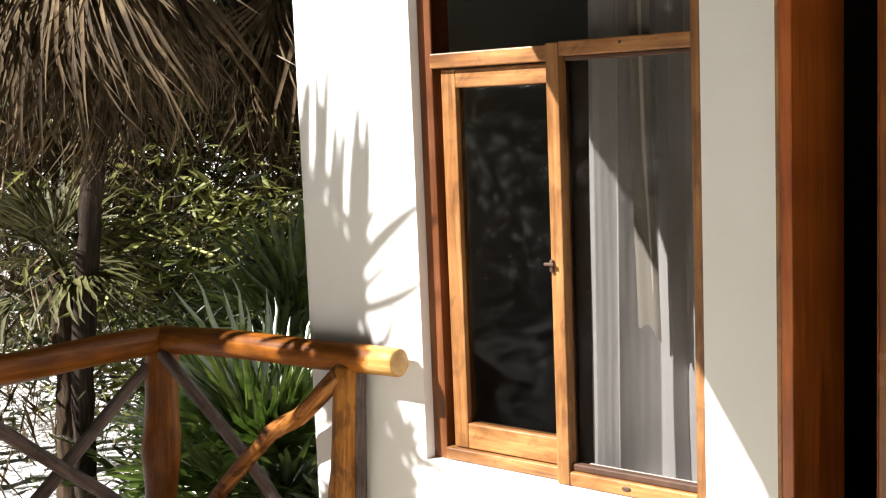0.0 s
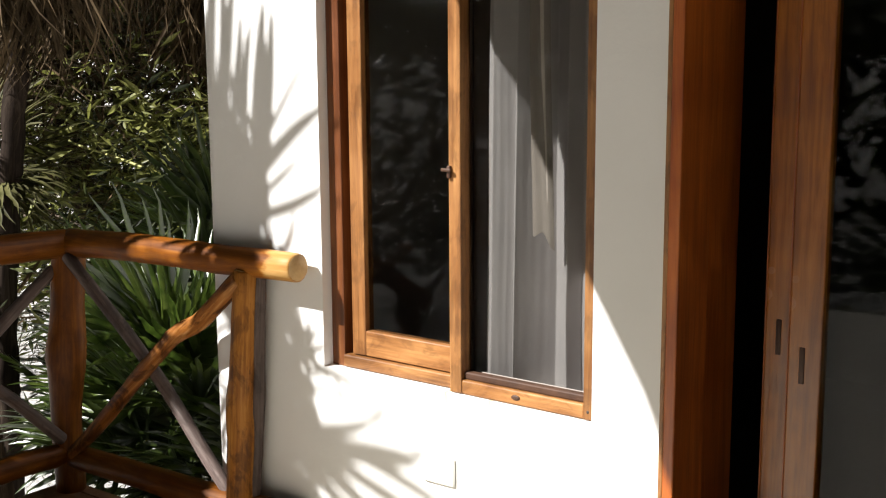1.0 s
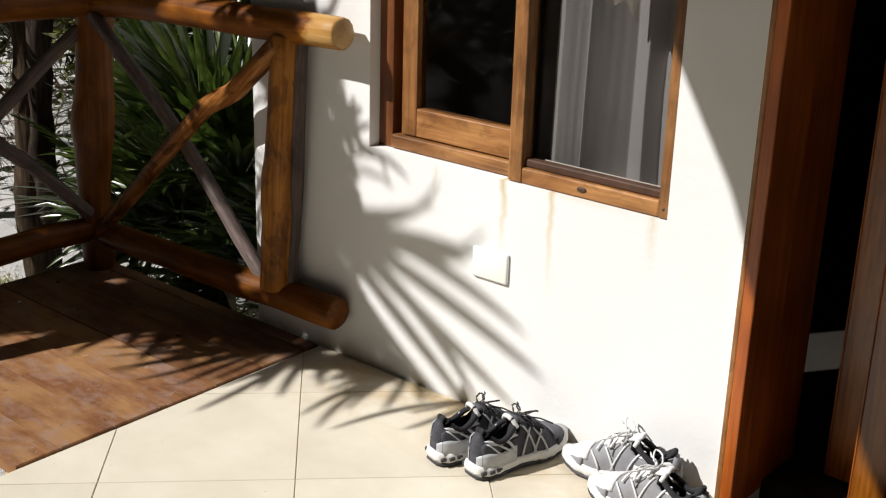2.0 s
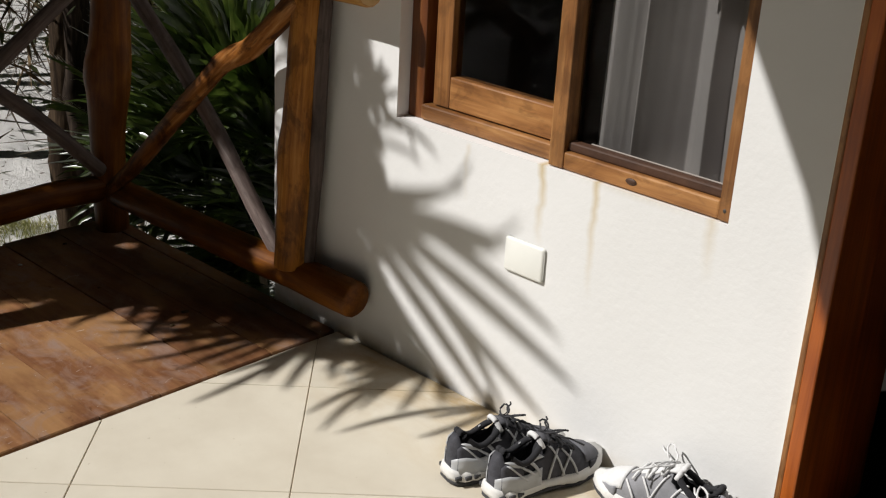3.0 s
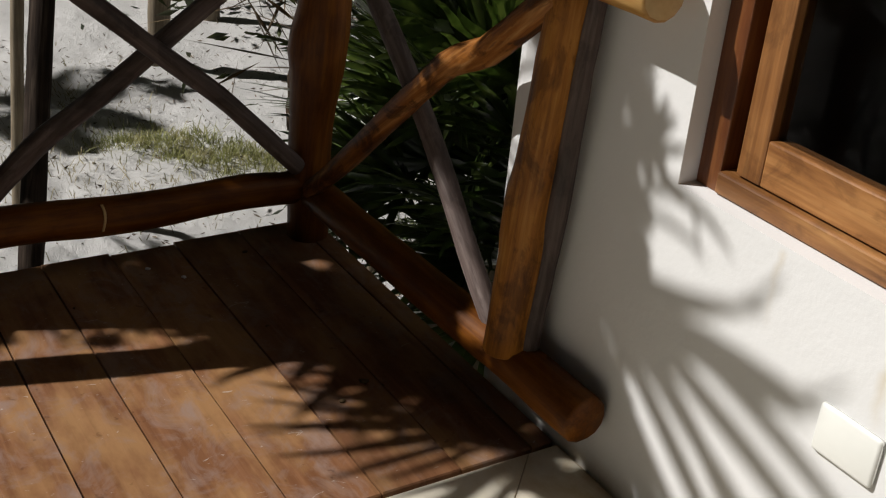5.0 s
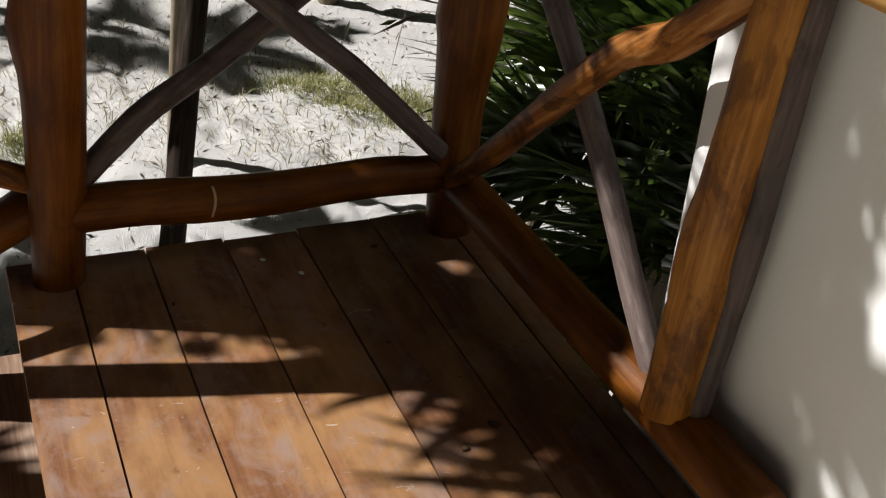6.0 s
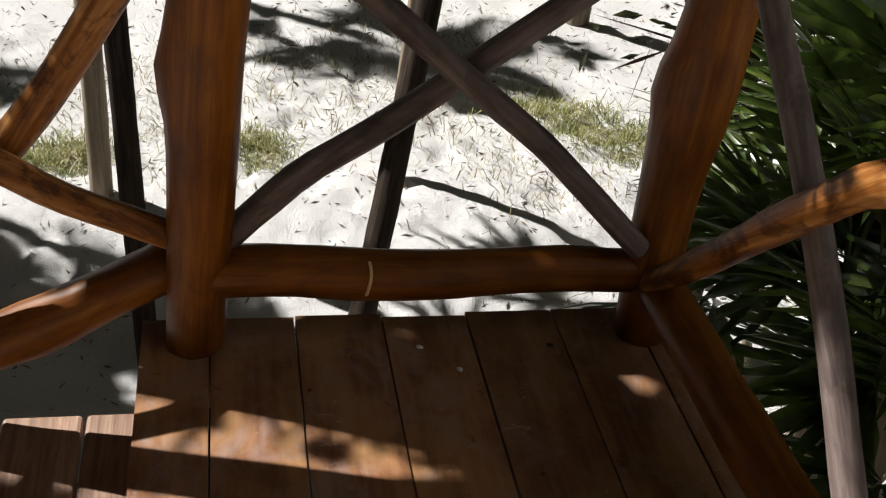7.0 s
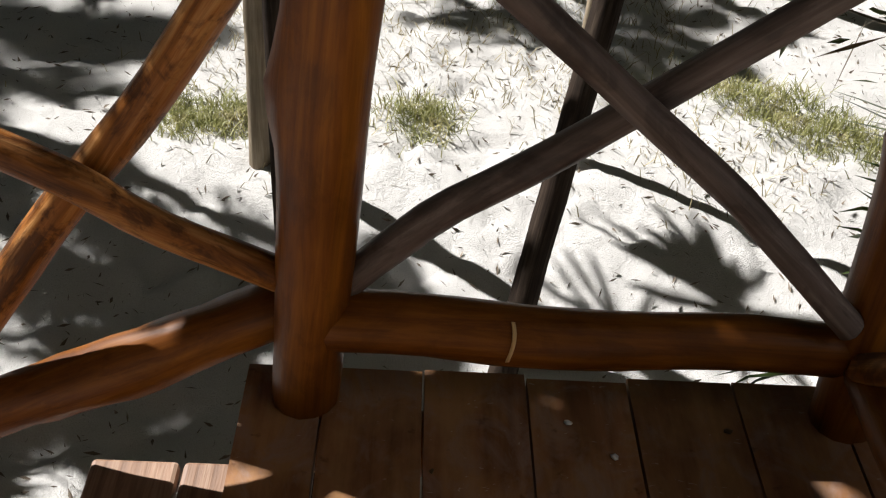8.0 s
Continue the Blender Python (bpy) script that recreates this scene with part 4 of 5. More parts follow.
def tear(palm, a, b, r):
    """A hole through the crown: blades are torn off where they cross the beam of sun that reaches the ground from a to b."""
    axis = b - a

    def off(w):
        f = min(1, max(0, (w - a).dot(axis) / axis.length_squared))
        return (w - a - axis * f).length

    bpy.context.view_layer.update()
    for leaf in [o for o in palm.children if o.name.startswith("leaf")]:
        m, me = leaf.matrix_world, leaf.data
        spots = [m @ v.co for v in me.vertices]
        spots = [w + SUN * (w.z / -SUN.z) for w in spots]
        hit = [q.index for q in me.polygons if min(off(spots[i].lerp(spots[j], f)) for i in q.vertices for j in q.vertices for f in (0, 0.25, 0.5, 0.75, 1)) < r]
        if hit:
            bm = bmesh.new()
            bm.from_mesh(me)
            bm.faces.ensure_lookup_table()
            bmesh.ops.delete(bm, geom=[bm.faces[i] for i in hit], context="FACES")
            leaf.data = me.copy()
            bm.to_mesh(leaf.data)
            bm.free()


def shade_palm(base, crown, flat, upright=(), dense=(), bent=(), level=(), torn=(), seed=77, girth=0.10):
    p = thing("fan_palm", (*base, GROUND), "tall fan palm leaning over, its leaves shading deck and sand", "palm")
    log("trunk", (*base, GROUND - 0.4), crown, girth, 0.8 * girth, p, seed, POLE, end=False, lump=0.3, wobble=0.04)
    away = -SUN
    # where each leaf's shade falls, how far back towards the sun the leaf hangs, its turn and its size
    for k, (target, back, turn, size) in enumerate(flat):
        hub = Vector(target) + away * back
        z = away
        x = Vector((math.cos(radians(turn)), 0, math.sin(radians(turn))))
        x = (x - z * x.dot(z)).normalized()
        m = Matrix((x, z.cross(x), z)).transposed().to_4x4()
        m = Matrix.Translation(hub - x * 0.9 * size) @ m @ Matrix.Scale(size, 4)
        part("leaf", SHADE_FANS[k % 3], None, p, "", m)
    for k, (target, back, turn, reach) in enumerate(dense):
        size = reach / 0.6
        x = Vector((math.cos(radians(turn)), 0, math.sin(radians(turn))))
        x = (x - away * x.dot(away)).normalized()
        m = Matrix((x, away.cross(x), away)).transposed().to_4x4()
        part("leaf", DENSE_FANS[k % 2], None, p, "", Matrix.Translation(Vector(target) + away * back - x * 0.6 * size) @ m @ Matrix.Scale(size, 4))
    for k, (target, back, width, blades) in enumerate(upright):
        part("leaf", ray_leaf("leaf", blades, width, 90 + k, GREEN), None, p, "", Matrix.Translation(Vector(target) + away * back))
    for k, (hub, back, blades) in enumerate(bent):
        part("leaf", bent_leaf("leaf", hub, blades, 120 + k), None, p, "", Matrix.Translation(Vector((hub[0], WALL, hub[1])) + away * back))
    for k, (hub, back, blades) in enumerate(level):
        part("leaf", level_leaf("leaf", hub, blades, 150 + k), None, p, "", Matrix.Translation(Vector(hub) + away * back))
    for a, b, r in torn:
        tear(p, Vector(a), Vector(b), r)


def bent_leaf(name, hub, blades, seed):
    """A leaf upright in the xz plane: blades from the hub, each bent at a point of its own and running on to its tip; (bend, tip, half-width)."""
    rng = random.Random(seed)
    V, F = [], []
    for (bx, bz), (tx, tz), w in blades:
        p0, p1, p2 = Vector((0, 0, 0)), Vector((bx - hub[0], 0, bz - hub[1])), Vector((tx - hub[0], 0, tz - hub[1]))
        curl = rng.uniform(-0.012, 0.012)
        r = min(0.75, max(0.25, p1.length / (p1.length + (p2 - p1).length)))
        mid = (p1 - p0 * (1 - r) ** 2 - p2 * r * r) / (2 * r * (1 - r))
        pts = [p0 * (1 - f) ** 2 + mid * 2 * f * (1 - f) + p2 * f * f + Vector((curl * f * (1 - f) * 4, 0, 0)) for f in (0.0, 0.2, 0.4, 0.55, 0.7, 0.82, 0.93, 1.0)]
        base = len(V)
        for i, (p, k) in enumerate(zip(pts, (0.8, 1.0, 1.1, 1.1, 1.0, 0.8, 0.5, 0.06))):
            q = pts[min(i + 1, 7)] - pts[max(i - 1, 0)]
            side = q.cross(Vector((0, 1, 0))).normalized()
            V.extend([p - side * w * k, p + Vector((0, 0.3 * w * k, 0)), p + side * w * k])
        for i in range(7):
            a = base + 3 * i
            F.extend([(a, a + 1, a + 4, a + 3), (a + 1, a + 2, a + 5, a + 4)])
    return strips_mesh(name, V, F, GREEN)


def level_leaf(name, hub, blades, seed):
    """A leaf spread level, hub at the origin: each blade sags sideways on its way to its tip; (tip, half-width, sag)."""
    rng = random.Random(seed)
    V, F = [], []
    steps = (0.0, 0.2, 0.4, 0.55, 0.7, 0.82, 0.93, 1.0)
    for (tx, ty), w, sag in blades:
        p = Vector((tx - hub[0], ty - hub[1], rng.uniform(-0.01, 0.01)))
        side = Vector((-p.y, p.x, 0)).normalized()
        base = len(V)
        for f, k in zip(steps, (0.7, 1.0, 1.1, 1.1, 1.0, 0.8, 0.5, 0.06)):
            q = p * f + side * (sag * 4 * f * (1 - f))
            V.extend([q - side * w * k, q + Vector((0, 0, 0.3 * w * k)), q + side * w * k])
        for i in range(7):
            a = base + 3 * i
            F.extend([(a, a + 1, a + 4, a + 3), (a + 1, a + 2, a + 5, a + 4)])
    return strips_mesh(name, V, F, GREEN)


def spray(first, last, count, long, short, seed):
    """Blades spread evenly over an angle, their lengths uneven."""
    rng = random.Random(seed)
    return [(first + (last - first) * (k + rng.uniform(0.2, 0.8)) / count, rng.uniform(short, long)) for k in range(count)]


shade_palm((-4.9, 0.1), Vector((-4.45, 0.55, 3.15)), (
    ((-2.74, 2.79, 0.02), 3.1, 10, 0.48), ((-3.02, 2.82, 0.0), 3.0, 30, 0.85),
    ((-3.52, 2.62, 0.0), 3.1, 120, 0.85), ((-3.72, 2.12, 0.0), 3.1, 160, 0.8), ((-3.52, 2.37, 0.6), 2.8, 60, 0.8),
    ((-3.77, 2.67, 0.3), 2.9, 90, 0.9), ((-3.47, 2.79, 0.9), 2.7, 20, 0.8), ((-3.92, 2.17, 0.3), 2.9, 200, 0.9),
    ((-3.32, 2.97, 0.3), 3.0, 45, 0.9),
    ((-3.57, 2.82, 0.2), 3.3, 10, 0.9), ((-3.22, 2.87, 0.1), 3.3, 150, 0.8), ((-3.77, 2.37, 0.0), 3.4, 100, 0.9), ((-3.17, 2.93, 0.5), 3.2, 100, 0.75),
    ((-4.12, 2.67, 0.2), 3.2, 130, 0.95), ((-4.22, 1.97, 0.0), 3.3, 170, 0.95), ((-4.42, 1.07, -0.6), 3.4, 220, 0.95),
    ((-3.45, 1.99, 0.0), 3.0, 15, 0.37), ((-3.34, 2.29, 0.0), 3.0, 40, 0.42), ((-3.07, 2.52, 0.0), 3.0, 30, 0.3)), (
    # upright blades high on the wall
    ((-2.66, WALL, 1.12), 2.7, 0.022, spray(40, 215, 16, 0.36, 0.24, 3)),
    ((-2.62, WALL, 1.34), 2.6, 0.024, spray(0, 360, 15, 0.26, 0.16, 8)), ((-2.60, WALL, 1.08), 2.6, 0.024, spray(0, 360, 15, 0.24, 0.16, 9)),
    ((-2.41, WALL, 0.86), 2.3, 0.020, spray(0, 360, 14, 0.16, 0.10, 10)), ((-2.26, WALL, 0.71), 2.3, 0.015, spray(0, 330, 9, 0.12, 0.06, 11)),
    # low on the wall and over the tiles
    ((-2.86, WALL, 0.62), 2.6, 0.012, spray(-80, 70, 12, 0.36, 0.20, 15)), ((-2.84, WALL, 0.25), 2.6, 0.012, spray(-70, 70, 10, 0.34, 0.2, 16)),
    ((-2.41, WALL, 0.36), 2.5, 0.020, spray(0, 360, 15, 0.24, 0.15, 17)),
    ((-2.45, WALL, 0.72), 2.4, 0.022, spray(-130, -60, 11, 0.42, 0.28, 5)),
    ((-2.48, WALL, 0.86), 2.3, 0.020, spray(-115, -50, 9, 0.32, 0.2, 6)),
    ((-2.36, WALL, 0.16), 2.5, 0.022, spray(0, 360, 15, 0.22, 0.14, 18))), (
    # broad leaves in the thick of the crown
    ((-3.46, 1.87, 0.0), 3.1, 150, 0.23), ((-3.41, 2.09, 0.0), 3.2, 100, 0.24), ((-3.32, 2.33, 0.0), 3.1, 80, 0.26), ((-3.22, 2.52, 0.0), 3.1, 80, 0.24), ((-3.12, 2.69, 0.0), 3.2, 60, 0.26),
    ((-3.44, 2.79, 0.0), 3.3, 120, 0.34), ((-2.94, 2.87, 0.0), 3.2, 40, 0.20), ((-3.52, 2.52, 0.5), 2.9, 140, 0.34), ((-3.52, 2.12, 0.6), 2.9, 170, 0.32),
    ((-3.50, 3.20, -0.3), 3.4, 100, 0.30), ((-3.64, 2.92, 0.3), 3.0, 130, 0.34), ((-3.16, 1.57, -0.2), 3.2, 200, 0.28), ((-2.97, 2.67, 0.0), 3.4, 20, 0.16),
    ((-2.44, WALL, 0.16), 2.5, 30, 0.15), ((-2.30, WALL, 0.24), 2.6, 200, 0.11), ((-2.38, WALL, 0.42), 2.4, 110, 0.14), ((-2.30, WALL, 0.10), 2.7, 300, 0.12), ((-2.44, WALL, 0.62), 2.5, 160, 0.12),
    ((-2.48, WALL, 0.92), 2.4, 60, 0.11), ((-2.58, WALL, 1.18), 2.6, 20, 0.13), ((-2.52, WALL, 1.36), 2.5, 240, 0.08), ((-2.28, 2.76, 0.0), 2.7, 140, 0.11), ((-2.12, 2.79, 0.0), 2.8, 70, 0.09),
    ((-2.31, WALL, 0.80), 2.4, 250, 0.085), ((-2.40, WALL, 0.96), 2.5, 10, 0.10), ((-2.24, WALL, 0.50), 2.5, 130, 0.06), ((-2.23, WALL, 0.36), 2.5, 50, 0.07),
    ((-3.36, 1.87, 0.0), 3.1, 100, 0.11), ((-3.29, 2.06, 0.0), 3.1, 40, 0.09), ((-3.19, 2.24, 0.0), 3.1, 310, 0.08), ((-3.02, 2.52, 0.0), 3.2, 80, 0.13),
    ((-2.36, WALL, 0.72), 2.4, 200, 0.09), ((-2.34, WALL, 0.88), 2.4, 20, 0.075), ((-2.28, WALL, 0.62), 2.4, 290, 0.055), ((-2.41, 2.83, 0.0), 2.6, 0, 0.10),
    ((-2.62, WALL, 1.42), 2.6, 40, 0.08), ((-2.56, WALL, 1.55), 2.6, 90, 0.045), ((-2.42, WALL, 1.48), 2.5, 60, 0.045), ((-3.14, 2.14, 0.0), 3.1, 10, 0.06), ((-3.22, 1.93, 0.0), 3.1, 170, 0.05),
    ((-2.33, WALL, 0.60), 2.5, 140, 0.065), ((-2.27, WALL, 0.515), 2.5, 250, 0.06), ((-2.25, WALL, 0.59), 2.5, 30, 0.04), ((-2.13, WALL, 0.07), 2.5, 80, 0.05), ((-2.30, WALL, 0.56), 2.4, 70, 0.075), ((-2.33, WALL, 0.50), 2.5, 220, 0.09), ((-2.22, WALL, 0.43), 2.4, 15, 0.055), ((-2.55, WALL, 0.80), 2.5, 130, 0.13), ((-2.52, WALL, 0.45), 2.5, 310, 0.13), ((-2.30, WALL, 0.68), 2.5, 180, 0.05),
    ((-2.24, WALL, 0.20), 2.6, 100, 0.075), ((-2.19, WALL, 0.10), 2.6, 240, 0.065), ((-2.25, WALL, 0.31), 2.6, 20, 0.06), ((-2.25, 2.81, 0.0), 2.6, 20, 0.10), ((-2.10, 2.84, 0.0), 2.6, 200, 0.07), ((-2.66, WALL, 0.06), 2.6, 90, 0.10),
    ((-2.62, 2.80, 0.0), 2.8, 60, 0.11), ((-2.78, 2.76, 0.0), 2.9, 200, 0.10), ((-2.45, 2.76, 0.0), 2.7, 330, 0.08)), (
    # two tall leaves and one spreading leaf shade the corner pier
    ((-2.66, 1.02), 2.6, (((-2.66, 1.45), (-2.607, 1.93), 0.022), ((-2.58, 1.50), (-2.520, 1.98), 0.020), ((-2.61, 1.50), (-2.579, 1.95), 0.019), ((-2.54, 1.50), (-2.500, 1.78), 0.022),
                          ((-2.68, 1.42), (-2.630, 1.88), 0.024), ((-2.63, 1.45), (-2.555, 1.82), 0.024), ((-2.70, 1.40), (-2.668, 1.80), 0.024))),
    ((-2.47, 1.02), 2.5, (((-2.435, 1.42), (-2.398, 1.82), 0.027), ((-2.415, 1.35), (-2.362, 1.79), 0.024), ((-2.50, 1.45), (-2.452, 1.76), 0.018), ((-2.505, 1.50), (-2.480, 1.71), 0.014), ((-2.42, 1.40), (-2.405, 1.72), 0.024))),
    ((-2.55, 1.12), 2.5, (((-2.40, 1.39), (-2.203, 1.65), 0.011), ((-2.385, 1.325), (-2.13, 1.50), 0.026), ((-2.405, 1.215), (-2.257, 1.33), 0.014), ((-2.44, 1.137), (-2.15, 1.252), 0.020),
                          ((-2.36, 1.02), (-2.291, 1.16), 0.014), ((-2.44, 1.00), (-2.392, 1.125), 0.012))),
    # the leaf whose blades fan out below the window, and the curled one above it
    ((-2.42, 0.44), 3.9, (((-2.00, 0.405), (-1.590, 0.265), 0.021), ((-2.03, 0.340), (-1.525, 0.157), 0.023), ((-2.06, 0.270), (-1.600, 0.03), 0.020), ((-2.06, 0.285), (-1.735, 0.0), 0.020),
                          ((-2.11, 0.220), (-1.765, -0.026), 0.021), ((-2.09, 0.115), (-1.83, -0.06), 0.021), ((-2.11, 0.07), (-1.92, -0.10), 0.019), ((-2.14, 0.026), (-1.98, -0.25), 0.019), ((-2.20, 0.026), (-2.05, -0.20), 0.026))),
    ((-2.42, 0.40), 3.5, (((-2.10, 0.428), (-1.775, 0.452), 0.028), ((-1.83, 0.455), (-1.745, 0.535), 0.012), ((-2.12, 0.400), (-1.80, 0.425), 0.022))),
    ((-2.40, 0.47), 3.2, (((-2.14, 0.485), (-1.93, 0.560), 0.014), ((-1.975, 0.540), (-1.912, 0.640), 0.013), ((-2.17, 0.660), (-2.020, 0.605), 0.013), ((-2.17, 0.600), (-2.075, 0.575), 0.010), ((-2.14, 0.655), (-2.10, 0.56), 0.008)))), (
    # leaves hanging level over the deck and the tiles
    ((-2.47, 2.88, 0.0), 2.8, (((-2.86, 2.37), 0.010, 0.02), ((-2.793, 2.341), 0.009, 0.01), ((-2.726, 2.408), 0.010, 0.015), ((-2.705, 2.292), 0.011, 0.0), ((-2.674, 2.290), 0.008, -0.02), ((-2.63, 2.43), 0.012, 0.01),
                               ((-2.586, 2.309), 0.012, 0.02), ((-2.555, 2.401), 0.010, -0.01), ((-2.475, 2.367), 0.013, 0.0), ((-2.43, 2.45), 0.011, 0.012), ((-2.78, 2.52), 0.013, -0.02), ((-2.90, 2.52), 0.012, 0.0))),
    ((-2.40, 2.88, 0.0), 2.7, (((-2.378, 2.431), 0.013, 0.02), ((-2.308, 2.290), 0.014, 0.02), ((-2.282, 2.494), 0.014, -0.01), ((-2.202, 2.516), 0.016, -0.01), ((-2.26, 2.60), 0.016, 0.01), ((-2.17, 2.64), 0.015, 0.0), ((-2.34, 2.54), 0.018, 0.0))),
    ((-2.05, 2.92, 0.0), 2.7, (((-1.993, 2.449), 0.014, -0.045), ((-2.074, 2.482), 0.013, -0.03), ((-2.09, 2.61), 0.013, 0.0), ((-2.01, 2.58), 0.012, -0.02), ((-2.14, 2.70), 0.014, 0.01), ((-1.93, 2.66), 0.013, 0.0), ((-1.88, 2.76), 0.012, 0.0))),
    ((-1.78, 2.90, 0.0), 2.7, (((-1.965, 2.472), 0.012, -0.035), ((-1.812, 2.621), 0.012, 0.01), ((-1.87, 2.70), 0.010, 0.0))),
), torn=(((-3.310, 2.740, 0.0), (-3.235, 2.778, 0.0), 0.008), ((-2.600, 3.21, 0.0), (-2.470, 2.93, 0.0), 0.022)))
rng = random.Random(41)
# small leaves that break up the shade over the footprints, and broad ones that close it nearer the steps
BROKEN = [((x, rng.uniform(-0.75, 0.30 + 0.10 * (-8 - x)), -1.62), rng.uniform(4.4, 5.2), rng.uniform(0, 360), rng.uniform(0.13, 0.23)) for x in [-9.4 + 0.11 * k for k in range(17)]]
THICK = [((x, 0.20 + 0.95 * (x + 7.0) + rng.uniform(-0.42, 0.38), -1.72), rng.uniform(4.3, 4.8), rng.uniform(0, 360), rng.uniform(0.13, 0.24)) for x in [-6.95 + 0.045 * k for k in range(26)]]
shade_palm((-8.6, -2.6), Vector((-8.35, -1.1, 2.9)), (
    ((-6.10, 1.05, -1.75), 4.6, 60, 0.42), ((-5.62, 1.25, -1.8), 4.4, 120, 0.42), ((-6.45, 0.85, -1.7), 4.5, 20, 0.40),
    ((-5.25, 1.42, -1.8), 4.3, 90, 0.40), ((-6.72, 0.66, -1.65), 4.7, 70, 0.28), ((-8.75, 2.35, -1.62), 6.4, 40, 0.38), ((-8.85, 2.75, -1.62), 6.6, 120, 0.40), ((-9.25, 2.30, -1.62), 6.5, 300, 0.46), ((-9.35, 2.90, -1.62), 6.6, 200, 0.46), ((-9.1, 3.6, -1.62), 5.8, 20, 0.36), ((-9.3, 4.2, -1.62), 5.6, 330, 0.44), ((-8.85, 4.4, -1.62), 5.4, 260, 0.36), *BROKEN), dense=(*THICK,
    ((-6.05, 0.55, -1.75), 4.4, 200, 0.30), ((-5.60, 0.85, -1.8), 4.3, 150, 0.34), ((-5.15, 1.05, -1.8), 4.2, 120, 0.34), ((-4.75, 1.25, -1.8), 4.2, 90, 0.34),
    ((-5.40, 0.30, -1.8), 4.4, 180, 0.36), ((-4.95, 0.55, -1.8), 4.3, 210, 0.36), ((-4.50, 0.80, -1.8), 4.2, 100, 0.36), ((-4.30, 1.45, -1.8), 4.2, 40, 0.34)), level=(
    ((-6.15, 3.52, -1.75), 5.0, (((-6.69, 2.91), 0.020, 0.02), ((-6.58, 2.97), 0.022, -0.03), ((-6.68, 3.05), 0.022, 0.0), ((-6.59, 3.13), 0.026, 0.02), ((-6.69, 3.33), 0.024, -0.02), ((-6.54, 3.35), 0.030, 0.0), ((-6.68, 3.52), 0.022, 0.02),
                                 ((-6.46, 3.06), 0.030, 0.0), ((-6.60, 3.55), 0.030, 0.0), ((-6.40, 3.80), 0.028, 0.02), ((-6.05, 3.95), 0.026, 0.0), ((-5.75, 3.70), 0.030, 0.0), ((-5.70, 3.40), 0.030, 0.0), ((-5.95, 3.10), 0.030, 0.0), ((-6.25, 3.05), 0.026, 0.03), ((-6.62, 3.22), 0.028, 0.0), ((-6.50, 3.20), 0.026, 0.02), ((-6.45, 3.45), 0.032, 0.0), ((-6.35, 3.28), 0.032, -0.02), ((-6.42, 3.62), 0.030, 0.0), ((-6.55, 3.45), 0.026, -0.02))),
    ((-5.95, 2.98, -1.75), 5.0, (((-6.19, 2.45), 0.016, -0.02), ((-6.24, 2.50), 0.014, 0.01), ((-6.43, 2.75), 0.016, 0.03), ((-6.45, 2.83), 0.018, 0.0), ((-6.36, 2.62), 0.020, 0.0), ((-6.10, 2.52), 0.018, 0.0), ((-6.40, 2.95), 0.022, 0.0), ((-6.20, 3.20), 0.026, 0.0), ((-5.70, 2.90), 0.030, 0.0)))),
    seed=78, girth=0.05)


def grove_palm(x, y, top, seed, lean=(0, 0), fronds=16, length=2.4, bark=None):
    rng = random.Random(seed)
    p = thing("coconut_palm", (x, y, GROUND), "tall feather-leaved palm with a bare grey trunk, crown out of view", "palm", "palms of the grove")
    log("trunk", (x, y, GROUND - 0.4), (x + lean[0], y + lean[1], top), 0.085, 0.07, p, seed, bark or PALE, end=False, wobble=0.05, sides=10)
    for k in range(fronds):
        m = aim((x + lean[0], y + lean[1], top), 360 * (k + rng.random() * 0.6) / fronds, rng.uniform(-15, 60), rng.uniform(-30, 30))
        part("frond", FEATHERS[k % 2], None, p, "", m @ Matrix.Scale(length / 2.4 * rng.uniform(0.85, 1.1), 4))


FEATHERS = [feather_leaf("frond", 2.4, s, GREEN, 40, 0.035) for s in (1, 2)]
SMALL_FEATHERS = [feather_leaf("frond", 0.62, s, GREEN, 34, 0.008) for s in (3, 4)]
# the last six palms are unseen, added to keep sky light off the deck
for k, (x, y, top, lx, ly, ln) in enumerate(((-11.9, -5.6, 4.2, 0.1, -0.1, 1.3), (-12.54, -1.95, 4.0, 0.1, 0.0, 1.1), (-8.7, -2.97, 3.2, 0.1, 0.1, 0.95),
                                             (-9.52, 4.44, 4.5, 0.2, 0.3, 2.2), (-10.5, 5.27, 4.8, -0.2, 0.2, 2.2), (-11.57, 5.36, 4.6, 0.3, 0, 2.2), (-11.93, 5.13, 4.5, 0, 0.4, 2.2),
                                             (-5.32, 6.95, 5.0, 0.2, -0.6, 2.6), (-7.07, 7.86, 5.4, 0.2, -0.5, 2.6), (-3.64, 8.26, 5.6, 0, -0.4, 2.6), (-8.79, 9.36, 5.2, 0.3, -0.4, 2.6), (-3.08, 5.82, 5.7, -0.8, -0.7, 2.4), (-4.91, 7.13, 5.5, -0.8, -3.3, 2.4))):
    grove_palm(x, y, top, 60 + k, (lx, ly), 9 if k < 2 else 22 if k in (2, 11, 12) else 16, ln, POLE if k > 6 else None)


def low_feather_palm(x, y, z, seed, size, azimuths):
    p = thing("young_palm", (x, y, GROUND), "young feather-leaved palm with arching green fronds", "palm")
    log("stem", (x, y, GROUND - 0.4), (x, y, z), 0.025, 0.018, p, seed, PALE, end=False, sides=8)
    for k, (az, lift) in enumerate(azimuths):
        part("frond", SMALL_FEATHERS[k % 2], None, p, "", aim((x, y, z), az, lift, 10 * k) @ Matrix.Scale(size, 4))


low_feather_palm(-5.36, 4.10, -0.62, 81, 1.25, ((246, 50), (226, 68), (318, 48), (120, 35), (60, 44)))


